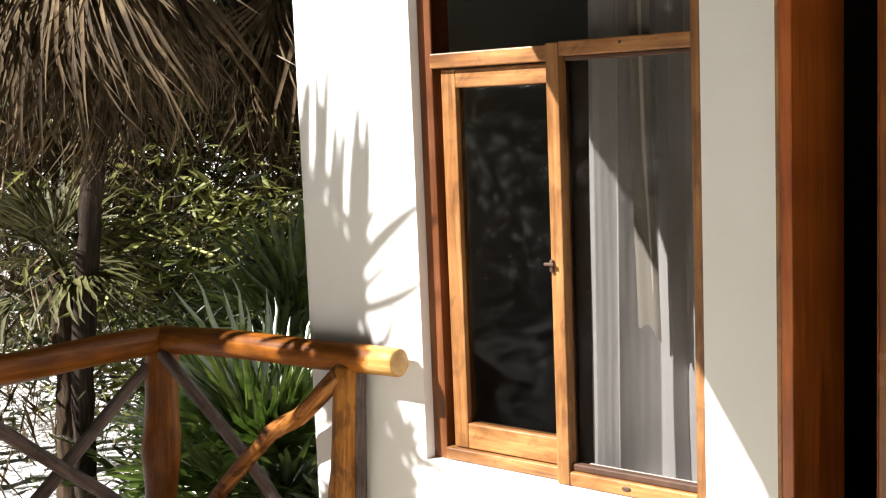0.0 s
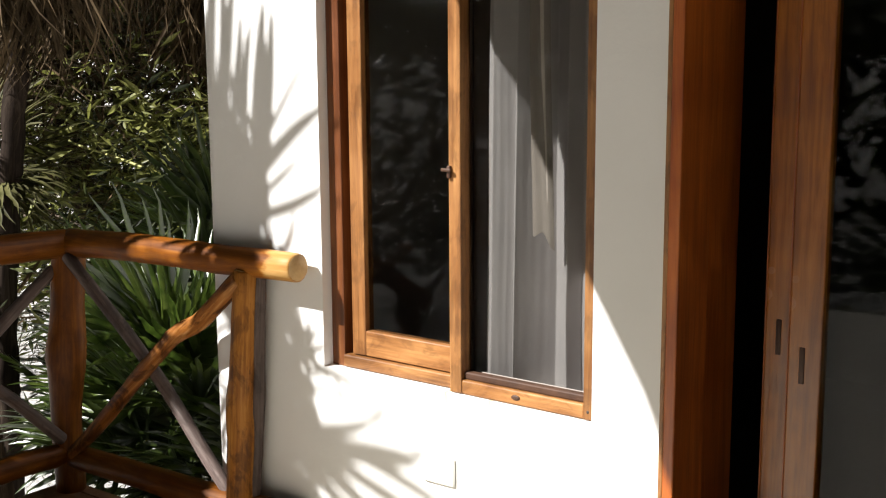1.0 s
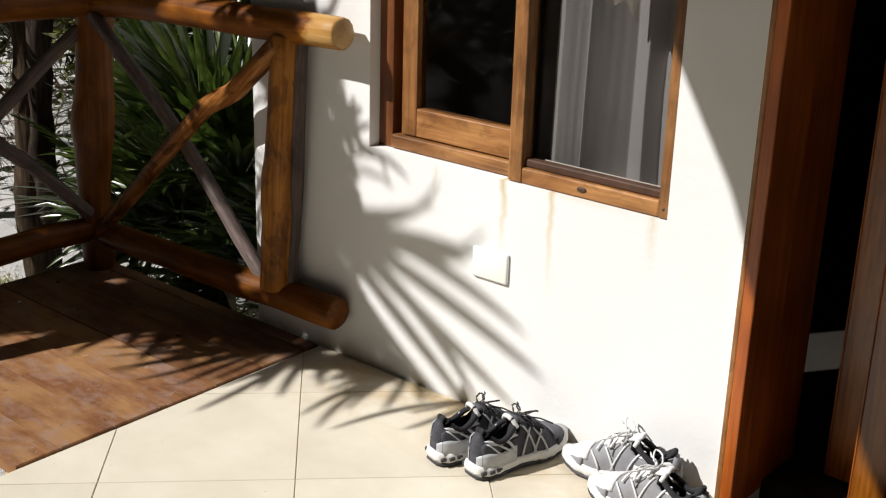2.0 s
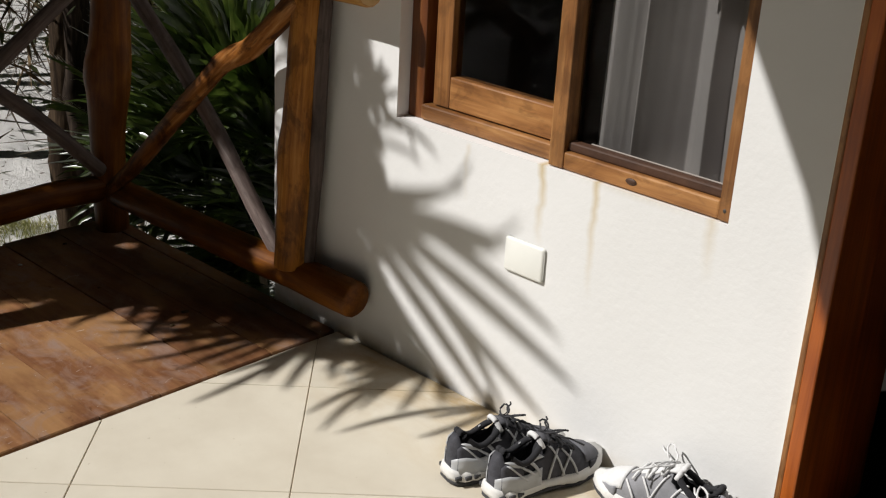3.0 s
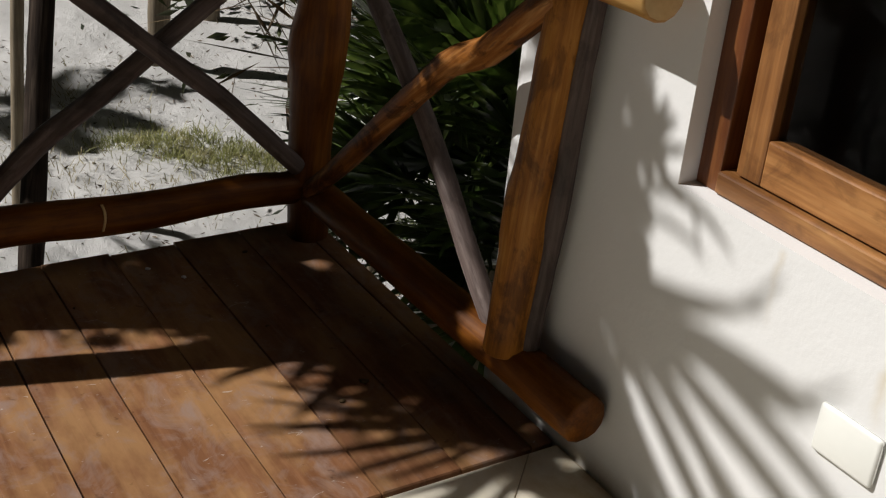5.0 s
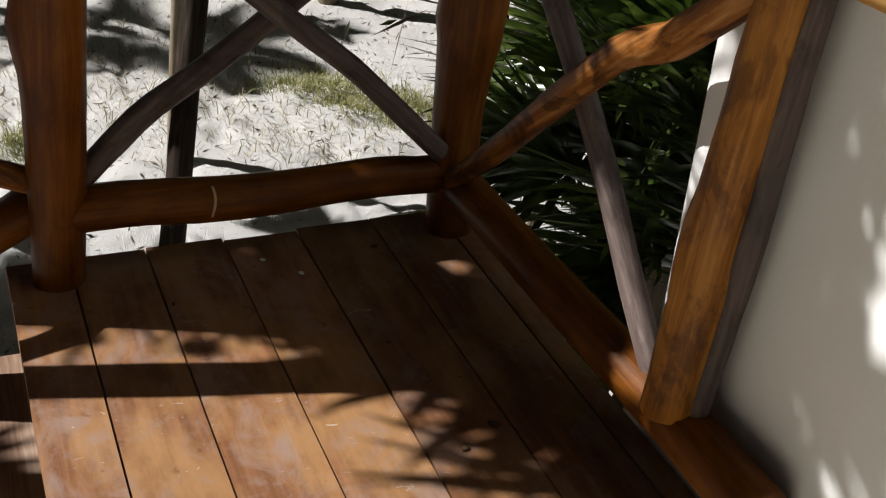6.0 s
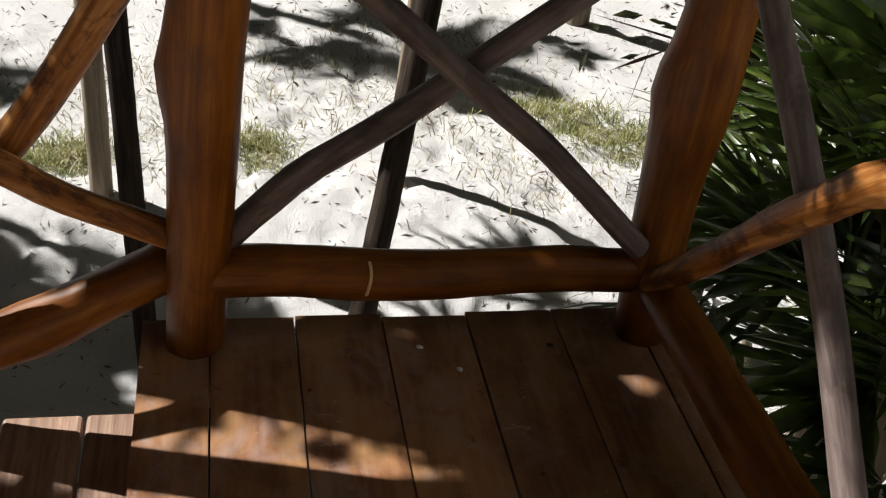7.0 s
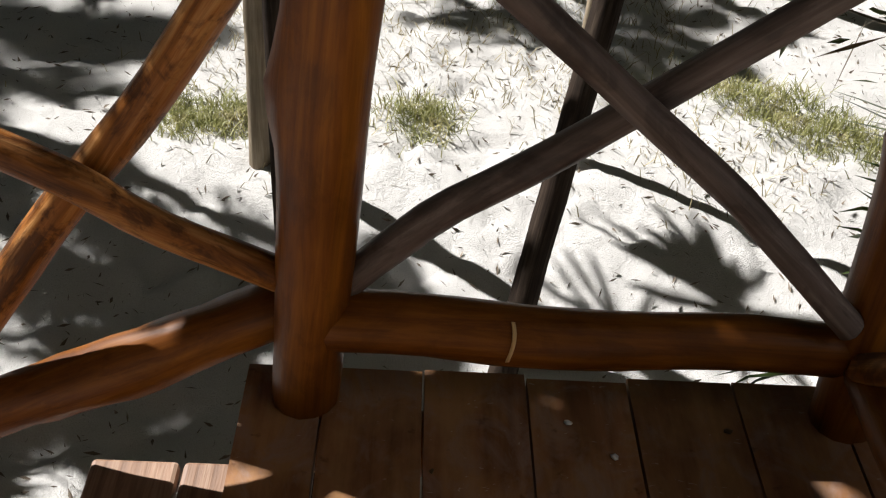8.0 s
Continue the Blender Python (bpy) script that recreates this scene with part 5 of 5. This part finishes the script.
def scatter(name, count, seed, place, size, mat, label, category, slim=0.28, hang=0.0):
    """Many single leaves (or twigs), each folded along its middle, in one mesh."""
    rng = np.random.default_rng(seed)
    p = place(rng, count)
    count = len(p)
    d = rng.normal(size=(count, 3))
    d[:, 2] = d[:, 2] * 0.6 - hang
    d /= np.linalg.norm(d, axis=1)[:, None]
    s = np.cross(d, rng.normal(size=(count, 3)))
    s /= np.linalg.norm(s, axis=1)[:, None]
    n = np.cross(d, s)
    ln = rng.uniform(size[0], size[1], count)[:, None]
    w = ln * slim * rng.uniform(0.6, 1.2, count)[:, None]
    a, b = p - d * ln / 2, p + d * ln / 2
    l, r = p - s * w / 2 + n * w * 0.15, p + s * w / 2 + n * w * 0.15
    verts = np.stack([a, r, b, l], 1).reshape(-1, 3)
    i = np.arange(count)[:, None] * 4
    faces = np.concatenate([i + np.array([[0, 1, 2]]), i + np.array([[0, 2, 3]])])
    me = bpy.data.meshes.new(name)
    me.from_pydata(verts.tolist(), [], faces.tolist())
    me.materials.append(mat)
    return tagged(new(name, me), label, category, kind="stuff")


def wedge(az, dist, z, cells, spread, low=None):
    """Clumps in a sector north-west of the porch: degrees left of +y, metres out, heights. low: the floor beyond 52 degrees."""
    def place(rng, count):
        a, d = np.radians(rng.uniform(*az, cells)), rng.uniform(*dist, cells)
        c = np.stack([0.2 - d * np.sin(a), 0.03 + d * np.cos(a), rng.uniform(*z, cells)], 1)
        if low is not None:
            c = c[~((np.degrees(a) > 51.7) & (c[:, 2] < low))]
        p = c[rng.integers(0, len(c), count)] + rng.normal(size=(count, 3)) * spread
        p = p[p[:, 2] > GROUND + 0.02]
        return p[(p[:, 0] < LEFT - 0.15) & (p[:, 1] > 3.3)]
    return place


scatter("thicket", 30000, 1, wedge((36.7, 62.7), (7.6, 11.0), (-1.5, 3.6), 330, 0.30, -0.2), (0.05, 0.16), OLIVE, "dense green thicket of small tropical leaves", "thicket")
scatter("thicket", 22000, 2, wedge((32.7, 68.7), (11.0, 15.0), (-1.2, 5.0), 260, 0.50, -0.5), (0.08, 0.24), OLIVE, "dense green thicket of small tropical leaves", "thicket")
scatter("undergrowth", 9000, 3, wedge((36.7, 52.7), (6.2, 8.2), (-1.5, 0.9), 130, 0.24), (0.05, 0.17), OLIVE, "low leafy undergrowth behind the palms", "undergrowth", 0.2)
scatter("dry_twigs", 4200, 4, wedge((36.7, 62.7), (7.8, 10.0), (-1.2, 2.8), 170, 0.35, -0.6), (0.25, 0.9), TWIG, "bare dry twigs tangled in the thicket", "twigs", 0.016)
# sprays in the lighter leaf colour, which paints sun onto the thicket
scatter("sunlit_leaves", 7000, 11, wedge((40.7, 55.7), (7.1, 9.0), (0.1, 1.7), 70, 0.22, 0.2), (0.05, 0.20), SUNLIT, "sprays of thicket leaves coloured a lighter yellow-green as if sunlit", "leaves", 0.2)
scatter("dry_leaves", 5500, 5, wedge((36.7, 62.7), (7.6, 9.5), (-1.0, 3.2), 170, 0.33, -0.1), (0.12, 0.55), DEAD, "dry brown leaves hanging in the thicket", "dry leaves", 0.05, 1.1)


def ring(rng, count):
    a = rng.uniform(0, 2 * math.pi, count)
    r = rng.uniform(15, 22, count)
    p = np.stack([-4 + r * np.cos(a), 2 + r * np.sin(a), GROUND + 0.2 + 6.5 * rng.random(count) ** 1.2], 1)
    return p


def south_belt(rng, count):
    c = np.stack([rng.uniform(-10.0, 4.5, 90), rng.uniform(-9.5, -4.6, 90), GROUND + 0.2 + 4.2 * rng.random(90)], 1)
    p = c[rng.integers(0, 90, count)] + rng.normal(size=(count, 3)) * 0.45
    return p[(p[:, 2] > GROUND) & (p[:, 2] < 3.0)]


scatter("garden_thicket", 30000, 12, south_belt, (0.06, 0.22), OLIVE, "dense green garden thicket facing the porch", "thicket", 0.35)
scatter("far_trees", 17000, 6, ring, (0.35, 0.9), OLIVE, "far belt of dense green trees round the clearing", "trees", 0.4)


def grass(name, patches, count, seed, label, mat):
    rng = np.random.default_rng(seed)
    V, F = [], []
    for x, y, r in patches:
        for _ in range(int(count * r)):
            px, py = x + rng.normal() * r * 0.5, y + rng.normal() * r * 0.5
            z = sand_height(px, py)
            h, a = rng.uniform(0.02, 0.075), rng.uniform(0, 6.28)
            tip = Vector((px + rng.normal() * 0.05, py + rng.normal() * 0.05, z + h))
            w = Vector((math.cos(a), math.sin(a), 0)) * 0.0032
            b = len(V)
            base = Vector((px, py, z - 0.01))
            mid = base.lerp(tip, 0.55) + Vector((0, 0, 0.02))
            V.extend([base - w, base + w, mid + w * 0.8, tip, mid - w * 0.8])
            F.extend([(b, b + 1, b + 2, b + 4), (b + 4, b + 2, b + 3)])
    tagged(new(name, strips_mesh(name, V, F, mat)), label, "grass", kind="stuff")


grass("beach_grass", ((-8.05, 3.75, 0.24), (-7.92, 3.97, 0.30), (-7.72, 4.10, 0.30), (-7.56, 4.25, 0.26), (-7.40, 4.45, 0.24), (-7.52, 2.08, 0.20), (-7.40, 2.17, 0.18), (-7.36, 1.10, 0.22), (-7.42, 1.22, 0.20), (-7.28, 0.95, 0.18), (-7.5, 0.85, 0.18)),
      1700, 7, "thick tufts of green beach grass on the sand", GRASS)
grass("dry_grass", ((-8.6, 2.2, 0.9), (-7.9, 3.0, 0.8), (-7.5, 1.6, 0.6), (-8.3, 1.2, 0.7), (-8.9, 3.4, 0.9), (-7.1, 3.6, 0.5)), 420, 8, "thin scattered straw-coloured grass on the sand", DRYGRASS)


def ground_litter(rng, count):
    p = np.stack([rng.uniform(-10.5, -3.7, count), rng.uniform(-1.5, 5.5, count), np.zeros(count)], 1)
    p[:, 2] = [sand_height(x, y) + 0.006 for x, y, _ in p]
    return p


scatter("ground_litter", 5200, 9, ground_litter, (0.015, 0.07), TWIG, "small dry twigs and leaf scraps strewn on the sand", "litter", 0.22)


# ---- shoes ----
RUBBER = mottled("white_shoe_rubber", (0.62, 0.61, 0.59), (0.74, 0.73, 0.71), 20, 0.6, 0.1, 0.001)
DARKSOLE = mottled("dark_outsole_rubber", (0.035, 0.035, 0.038), (0.07, 0.07, 0.075), 30, 0.7)
MESHGREY = mottled("grey_shoe_mesh", (0.030, 0.030, 0.036), (0.070, 0.070, 0.082), 60, 0.85, 0.5, 0.001, 500)
TOEGREY = mottled("grey_suede", (0.095, 0.095, 0.108), (0.14, 0.14, 0.155), 30, 0.9, 0.3, 0.001, 300)
PALESUEDE = mottled("pale_grey_suede", (0.20, 0.20, 0.215), (0.29, 0.29, 0.305), 30, 0.9, 0.3, 0.001, 300)
SILVER = mottled("silver_synthetic_leather", (0.34, 0.345, 0.36), (0.48, 0.49, 0.50), 15, 0.35, 0.1, 0.001)
BLACKCLOTH = mottled("black_padded_cloth", (0.012, 0.012, 0.014), (0.03, 0.03, 0.034), 40, 0.95, 0.4, 0.001, 400)
WHITECLOTH = mottled("off_white_cloth", (0.55, 0.55, 0.55), (0.70, 0.70, 0.70), 20, 0.9, 0.3, 0.001, 300)
LACE = mottled("black_shoe_lace", (0.015, 0.015, 0.017), (0.045, 0.045, 0.05), 80, 0.9)


def interp(f, table):
    for (a, va), (b, vb) in zip(table, table[1:]):
        if f <= b:
            t = (f - a) / (b - a)
            t = t * t * (3 - 2 * t)
            return va + (vb - va) * t
    return table[-1][1]


SHOE = 0.305
HALF = ((0, 0.012), (0.04, 0.027), (0.14, 0.034), (0.35, 0.033), (0.52, 0.038), (0.70, 0.047), (0.84, 0.045), (0.94, 0.030), (1.0, 0.010))
HIGH = ((0, 0.100), (0.06, 0.122), (0.20, 0.108), (0.34, 0.124), (0.44, 0.128), (0.60, 0.102), (0.75, 0.080), (0.88, 0.068), (0.96, 0.054), (1.0, 0.036))


def shoe_point(f, a, out=0.0):
    """A point of the upper: f from heel to toe, a from -1 (left sole edge) over the top to 1."""
    w, h = interp(f, HALF) + out, interp(f, HIGH) + out
    z0 = 0.022 + 0.014 * max(0, f - 0.75) ** 1.3
    ang = a * math.pi / 2
    x = w * math.copysign(abs(math.sin(ang)) ** 0.75, ang)
    z = z0 + (h - z0) * math.cos(ang) ** 0.62 if abs(a) < 1 else z0
    return Vector((x + 0.006 * math.sin(f * 3.1), (f - 0.5) * SHOE, z))


def shoe_patch(f0, f1, a0, a1, out, nf=8, na=5, skew=0.0):
    bm = bmesh.new()
    rows = []
    for lift in (out, out - 0.003):
        grid = []
        for i in range(nf + 1):
            u = i / nf
            grid.append([bm.verts.new(shoe_point(min(1, max(0, f0 + (f1 - f0) * u + skew * (j / na))), a0 + (a1 - a0) * j / na, lift)) for j in range(na + 1)])
        rows.append(grid)
    top, low = rows
    for i in range(nf):
        for j in range(na):
            bm.faces.new((top[i][j], top[i][j + 1], top[i + 1][j + 1], top[i + 1][j]))
    rim = [top[0][j] for j in range(na + 1)] + [top[i][na] for i in range(1, nf + 1)] + [top[nf][j] for j in range(na - 1, -1, -1)] + [top[i][0] for i in range(nf - 1, 0, -1)]
    rim2 = [low[0][j] for j in range(na + 1)] + [low[i][na] for i in range(1, nf + 1)] + [low[nf][j] for j in range(na - 1, -1, -1)] + [low[i][0] for i in range(nf - 1, 0, -1)]
    for k in range(len(rim)):
        bm.faces.new((rim[k], rim2[k], rim2[(k + 1) % len(rim)], rim[(k + 1) % len(rim)]))
    for v in [v for v in bm.verts if not v.link_faces]:
        bm.verts.remove(v)
    bmesh.ops.recalc_face_normals(bm, faces=bm.faces)
    return bm


def tube(bm, pts, r, sides=6):
    rings = []
    for i, p in enumerate(pts):
        d = (pts[min(i + 1, len(pts) - 1)] - pts[max(i - 1, 0)]).normalized()
        s = d.orthogonal().normalized()
        t = d.cross(s)
        rings.append([bm.verts.new(p + (s * math.cos(6.2832 * k / sides) + t * math.sin(6.2832 * k / sides)) * r) for k in range(sides)])
    for a, b in zip(rings, rings[1:]):
        for k in range(sides):
            bm.faces.new((a[k], a[(k + 1) % sides], b[(k + 1) % sides], b[k]))
    bm.faces.new(rings[0][::-1])
    bm.faces.new(rings[-1])
    return bm


def sneaker(m, label, upper=None, overlay=None, cap=None, lace=None, seed=0):
    upper, overlay, cap, lace = upper or MESHGREY, overlay or SILVER, cap or TOEGREY, lace or LACE
    t = thing("running_shoe", m.translation, label, "shoe", "shoes by the wall")
    rng = random.Random(seed)

    def add(name, bm, mat, lab="", under=None):
        return part(name, bm, mat, under or t, lab, m)
    # upper with its foot opening
    bm = bmesh.new()
    nf, na = 36, 20
    grid = []
    for i in range(nf + 1):
        f = i / nf
        row = []
        for j in range(na + 1):
            a = -1 + 2 * j / na
            p = shoe_point(f, a)
            if 0.07 < f < 0.40 and abs(a) < 0.52:
                e = min(1, (f - 0.07) / 0.05, (0.40 - f) / 0.05) * min(1, (0.52 - abs(a)) / 0.1)
                p.z += (0.030 - p.z) * max(0, e)
                p.x *= 1 - 0.1 * max(0, e)
            row.append(bm.verts.new(p))
        grid.append(row)
    for i in range(nf):
        for j in range(na):
            q = bm.faces.new((grid[i][j], grid[i][j + 1], grid[i + 1][j + 1], grid[i + 1][j]))
            f, a = (i + 0.5) / nf, abs(-1 + 2 * (j + 0.5) / na)
            q.material_index = 1 if 0.06 < f < 0.41 and a < 0.55 else 0
    bm.faces.new(grid[0][::-1])
    bm.faces.new(grid[-1])
    bmesh.ops.recalc_face_normals(bm, faces=bm.faces)
    body = add("upper", bm, [upper, BLACKCLOTH])
    # sole in two layers, with cut-outs at the heel
    for name, z0, z1, grow, mat in (("outsole", 0.0, 0.009, 0.004, DARKSOLE), ("midsole", 0.009, 0.036, 0.008, RUBBER)):
        bm = bmesh.new()
        n = 30
        loop = [(1, i / n) for i in range(n + 1)] + [(-1, i / n) for i in range(n, -1, -1)]
        rows = []
        for z, k in ((z0, 0.0), (z0 + 0.3 * (z1 - z0), 1.0), (z0 + 0.7 * (z1 - z0), 0.65), (z1, 0.3)):
            row = []
            for s, f in loop:
                w = interp(f, HALF) + grow * k + (0.004 if f < 0.25 else 0) * (1 - z / 0.04)
                if name == "midsole":
                    w += 0.0022 * math.sin(f * 70) * (1 if f < 0.3 or 0.55 < f < 0.8 else 0.2)
                spring = 0.016 * max(0, f - 0.72) ** 1.2 / 0.22 + 0.006 * max(0, 0.06 - f) / 0.06
                arch = 0.006 * math.exp(-((f - 0.46) / 0.09) ** 2) * (1 if z < 0.02 else 0)
                y = (f - 0.5) * (SHOE + 0.014)
                row.append(bm.verts.new((s * w + 0.006 * math.sin(f * 3.1), y, z + spring + arch)))
            rows.append(row)
        for a, b in zip(rows, rows[1:]):
            for i in range(len(a)):
                bm.faces.new((a[i], a[(i + 1) % len(a)], b[(i + 1) % len(a)], b[i]))
        bm.faces.new(rows[0][::-1])
        bm.faces.new(rows[-1])
        bmesh.ops.recalc_face_normals(bm, faces=bm.faces)
        sole = add(name, bm, mat)
    for s in (-1, 1):
        for f in (0.05, 0.12, 0.19):
            p = Vector((s * (interp(f, HALF) + 0.010), (f - 0.5) * SHOE * 1.05, 0.022))
            bm = bmesh.new()
            box(bm, p - Vector((0.004, 0.008, 0.005)), p + Vector((0.004, 0.008, 0.005)), 0.002)
            add("sole_slot", bm, DARKSOLE, "dark cut-out in the sole", sole)
    add("toe_cap", shoe_patch(0.76, 0.985, -0.75, 0.75, 0.0025, 8, 12), cap)
    add("toe_bumper", shoe_patch(0.80, 0.995, -0.99, -0.72, 0.004, 8, 3), upper)
    add("toe_bumper", shoe_patch(0.80, 0.995, 0.72, 0.99, 0.004, 8, 3), upper)
    for s in (-1, 1):
        lo, hi = sorted((s * 0.56, s * 0.98))
        add("heel_counter", shoe_patch(0.03, 0.20, lo, hi, 0.004, 6, 4), upper)
        lo, hi = sorted((s * 0.80, s * 0.99))
        add("side_panel", shoe_patch(0.0, 0.36, lo, hi, 0.006, 8, 3), overlay, "silver side panel")
        lo, hi = sorted((s * 0.50, s * 0.62))
        add("side_panel", shoe_patch(0.05, 0.33, lo, hi, 0.006, 8, 2, 0.05 * s), overlay, "silver side panel")
        for f0, sk, h0, h1 in ((0.06, 0.16, 0.60, 0.90), (0.16, 0.12, 0.58, 0.86), (0.24, 0.10, 0.56, 0.92)):
            lo, hi = (h0, h1) if s > 0 else (-h1, -h0)
            add("stripe", shoe_patch(f0, f0 + 0.022, lo, hi, 0.0065, 2, 5, sk * s), overlay, "silver stripe")
        for f0, sk in ((0.42, 0.14), (0.55, 0.12), (0.52, -0.10), (0.64, -0.10)):
            lo, hi = (0.36, 0.97) if s > 0 else (-0.97, -0.36)
            add("stripe", shoe_patch(f0, f0 + 0.015, lo, hi, 0.004, 2, 6, sk * s), overlay, "silver stripe")
    # collar rim, tongue and laces
    bm = bmesh.new()
    pts = []
    for k in range(25):
        a = 2 * math.pi * k / 24
        f = 0.235 - 0.165 * math.cos(a)
        pts.append(shoe_point(f, 0.54 * math.sin(a), 0.002))
    add("collar", tube(bm, pts, 0.0075, 8), BLACKCLOTH, "padded black collar")
    bm = bmesh.new()
    tp = [shoe_point(f, 0, 0.004) for f in (0.66, 0.56, 0.46)] + [shoe_point(0.40, 0, 0.010), shoe_point(0.36, 0, 0.014)]
    rows = []
    for i, p in enumerate(tp):
        w = 0.017 + 0.004 * i / 4
        rows.append([bm.verts.new(p + Vector((w * s, 0, -0.3 * abs(s) * w + dz))) for dz in (0.003, -0.003) for s in (-1, -0.5, 0, 0.5, 1)])
    for a, b in zip(rows, rows[1:]):
        for j in range(4):
            bm.faces.new((a[j], a[j + 1], b[j + 1], b[j]))
            bm.faces.new((a[5 + j], b[5 + j], b[6 + j], a[6 + j]))
        bm.faces.new((a[0], b[0], b[5], a[5]))
        bm.faces.new((a[4], a[9], b[9], b[4]))
    for r in (rows[0], rows[-1]):
        bm.faces.new(r[:5] + r[9:4:-1])
    bmesh.ops.recalc_face_normals(bm, faces=bm.faces)
    tongue = add("tongue", bm, cap)
    arch = [shoe_point(0.385 - 0.035 * math.cos(1.5 * u), 0.40 * u, 0.004) + Vector((0, 0, 0.012 * (1 - u * u))) for u in [k / 6 - 1 for k in range(13)]]
    add("tongue_edge", tube(bmesh.new(), arch, 0.0062, 8), WHITECLOTH, "white padded edge of the tongue", tongue)
    lc = None
    for k in range(5):
        f = 0.45 + 0.055 * k
        bm = bmesh.new()
        tube(bm, [shoe_point(f + 0.02 * u * (1 if k % 2 else -1), 0.42 * u, 0.008) for u in (-1, -0.6, -0.2, 0.2, 0.6, 1)], 0.0032)
        lc = add("lace", bm, lace)
    top = shoe_point(0.46, 0, 0.010)
    for s in (-1, 1):
        bm = bmesh.new()
        pts = []
        for k in range(13):
            a = 2 * math.pi * k / 12
            r = 0.020 + 0.004 * rng.random()
            pts.append(top + Vector((s * (r * (1 - math.cos(a)) * 0.95), r * 0.55 * math.sin(a) + 0.012 * (1 - math.cos(a)), 0.009 * (1 - math.cos(a)) * (1 if s > 0 else 0.2))))
        add("lace_loop", tube(bm, pts, 0.0024), lace)
        bm = bmesh.new()
        pts = [top + Vector((s * 0.014 * k, 0.012 * k + 0.004 * math.sin(k * 2.1 + s), 0.004 - 0.0035 * k)) for k in range(6)]
        add("lace_end", tube(bm, pts, 0.0022), lace)
    return t


def stand(x, y, turn, tilt=0.0, z=0.0, roll=0.0):
    return pose(x, y, z + 0.001, 0, 0, turn) @ pose(0, 0, 0, tilt, roll, 0)


sneaker(stand(-1.492, 2.700, -12), "grey and silver running shoe with black laces on the tiles", seed=1)
sneaker(stand(-1.597, 2.684, -17), "grey and silver running shoe with black laces on the tiles", seed=2)
sneaker(stand(-1.235, 2.790, 98), "worn white and grey running shoe standing against the wall", PALESUEDE, WHITECLOTH, WHITECLOTH, WHITECLOTH, 3)
sneaker(stand(-1.100, 2.693, 92), "worn white and grey running shoe on the tiles", PALESUEDE, WHITECLOTH, WHITECLOTH, WHITECLOTH, 4)


# ---- litter on the deck and stones below ----
def litter():
    rng = random.Random(12)
    for k, (x, y, s) in enumerate(((-3.349, 2.406, 0.008), (-3.424, 2.339, 0.008), (-3.05, 2.50, 0.006), (-3.30, 2.12, 0.005), (-2.75, 2.60, 0.012), (-2.70, 2.52, 0.007), (-3.42, 2.60, 0.008))):
        bm = bmesh.new()
        bmesh.ops.create_icosphere(bm, subdivisions=1, radius=s)
        for v in bm.verts:
            v.co = Vector((v.co.x * rng.uniform(0.8, 1.5), v.co.y * rng.uniform(0.5, 1.1), v.co.z * 0.35))
        ob = part("dry_scrap", bm, WHITECLOTH if k < 2 else DEAD, None, "", Matrix.Translation((x, y, 0.002)) @ Matrix.Rotation(rng.uniform(0, 6), 4, "Z"))
        tagged(ob, "pale dry plant scrap lying on the deck", "scrap", "scraps on the deck")
    for k in range(14):
        x, y, r = rng.uniform(-4.0, -2.9), rng.uniform(2.95, 3.6), rng.uniform(0.05, 0.15)
        bm = bmesh.new()
        bmesh.ops.create_icosphere(bm, subdivisions=3, radius=r)
        for v in bm.verts:
            v.co *= 1 + 0.35 * noise.noise(v.co * (1.2 / r) + Vector((k * 7, 0, 0)))
            v.co.z *= 0.6
        ob = part("stone", bm, STONE, None, "", Matrix.Translation((x, y, sand_height(x, y) + 0.25 * r)))
        tagged(ob, "rough grey stone half sunk in the sand", "stone", "stones beside the deck")


litter()


# ---- porch floor tiles ----
def tile_floor():
    slab = bmesh.new()
    prism(slab, [(-2.380, -1.4), (1.9, -1.4), (1.9, 2.858), (-2.380, 2.858)], -0.16, -0.003)
    bmesh.ops.recalc_face_normals(slab, faces=slab.faces)
    fl = structure("floor", slab, GROUT, "cream porch floor of large diagonal tiles", "floor")
    e1 = Vector((-1, 1)).normalized()
    e2 = Vector((e1.y, -e1.x))
    o, size, gap = Vector((-2.179, 2.584)), 0.482, 0.0017
    for i in range(-12, 12):
        for j in range(-12, 14):
            poly = []
            for a, b in ((gap, gap), (size - gap / 2, gap), (size - gap / 2, size - gap / 2), (gap, size - gap / 2)):
                p = o + e1 * (i * size + a) + e2 * (j * size + b)
                poly.append((p.x, p.y))
            for c in ((0, 1, 2.852), (0, -1, 1.4), (1, 0, 1.85), (-1, 0, 2.377)):
                poly = clip(poly, *c)
                if len(poly) < 3:
                    break
            if len(poly) < 3:
                continue
            bm = bmesh.new()
            prism(bm, poly, -0.012, 0.0, 0.0015)
            bmesh.ops.recalc_face_normals(bm, faces=bm.faces)
            part("floor_tile", bm, TILE, fl, smooth=False)


tile_floor()
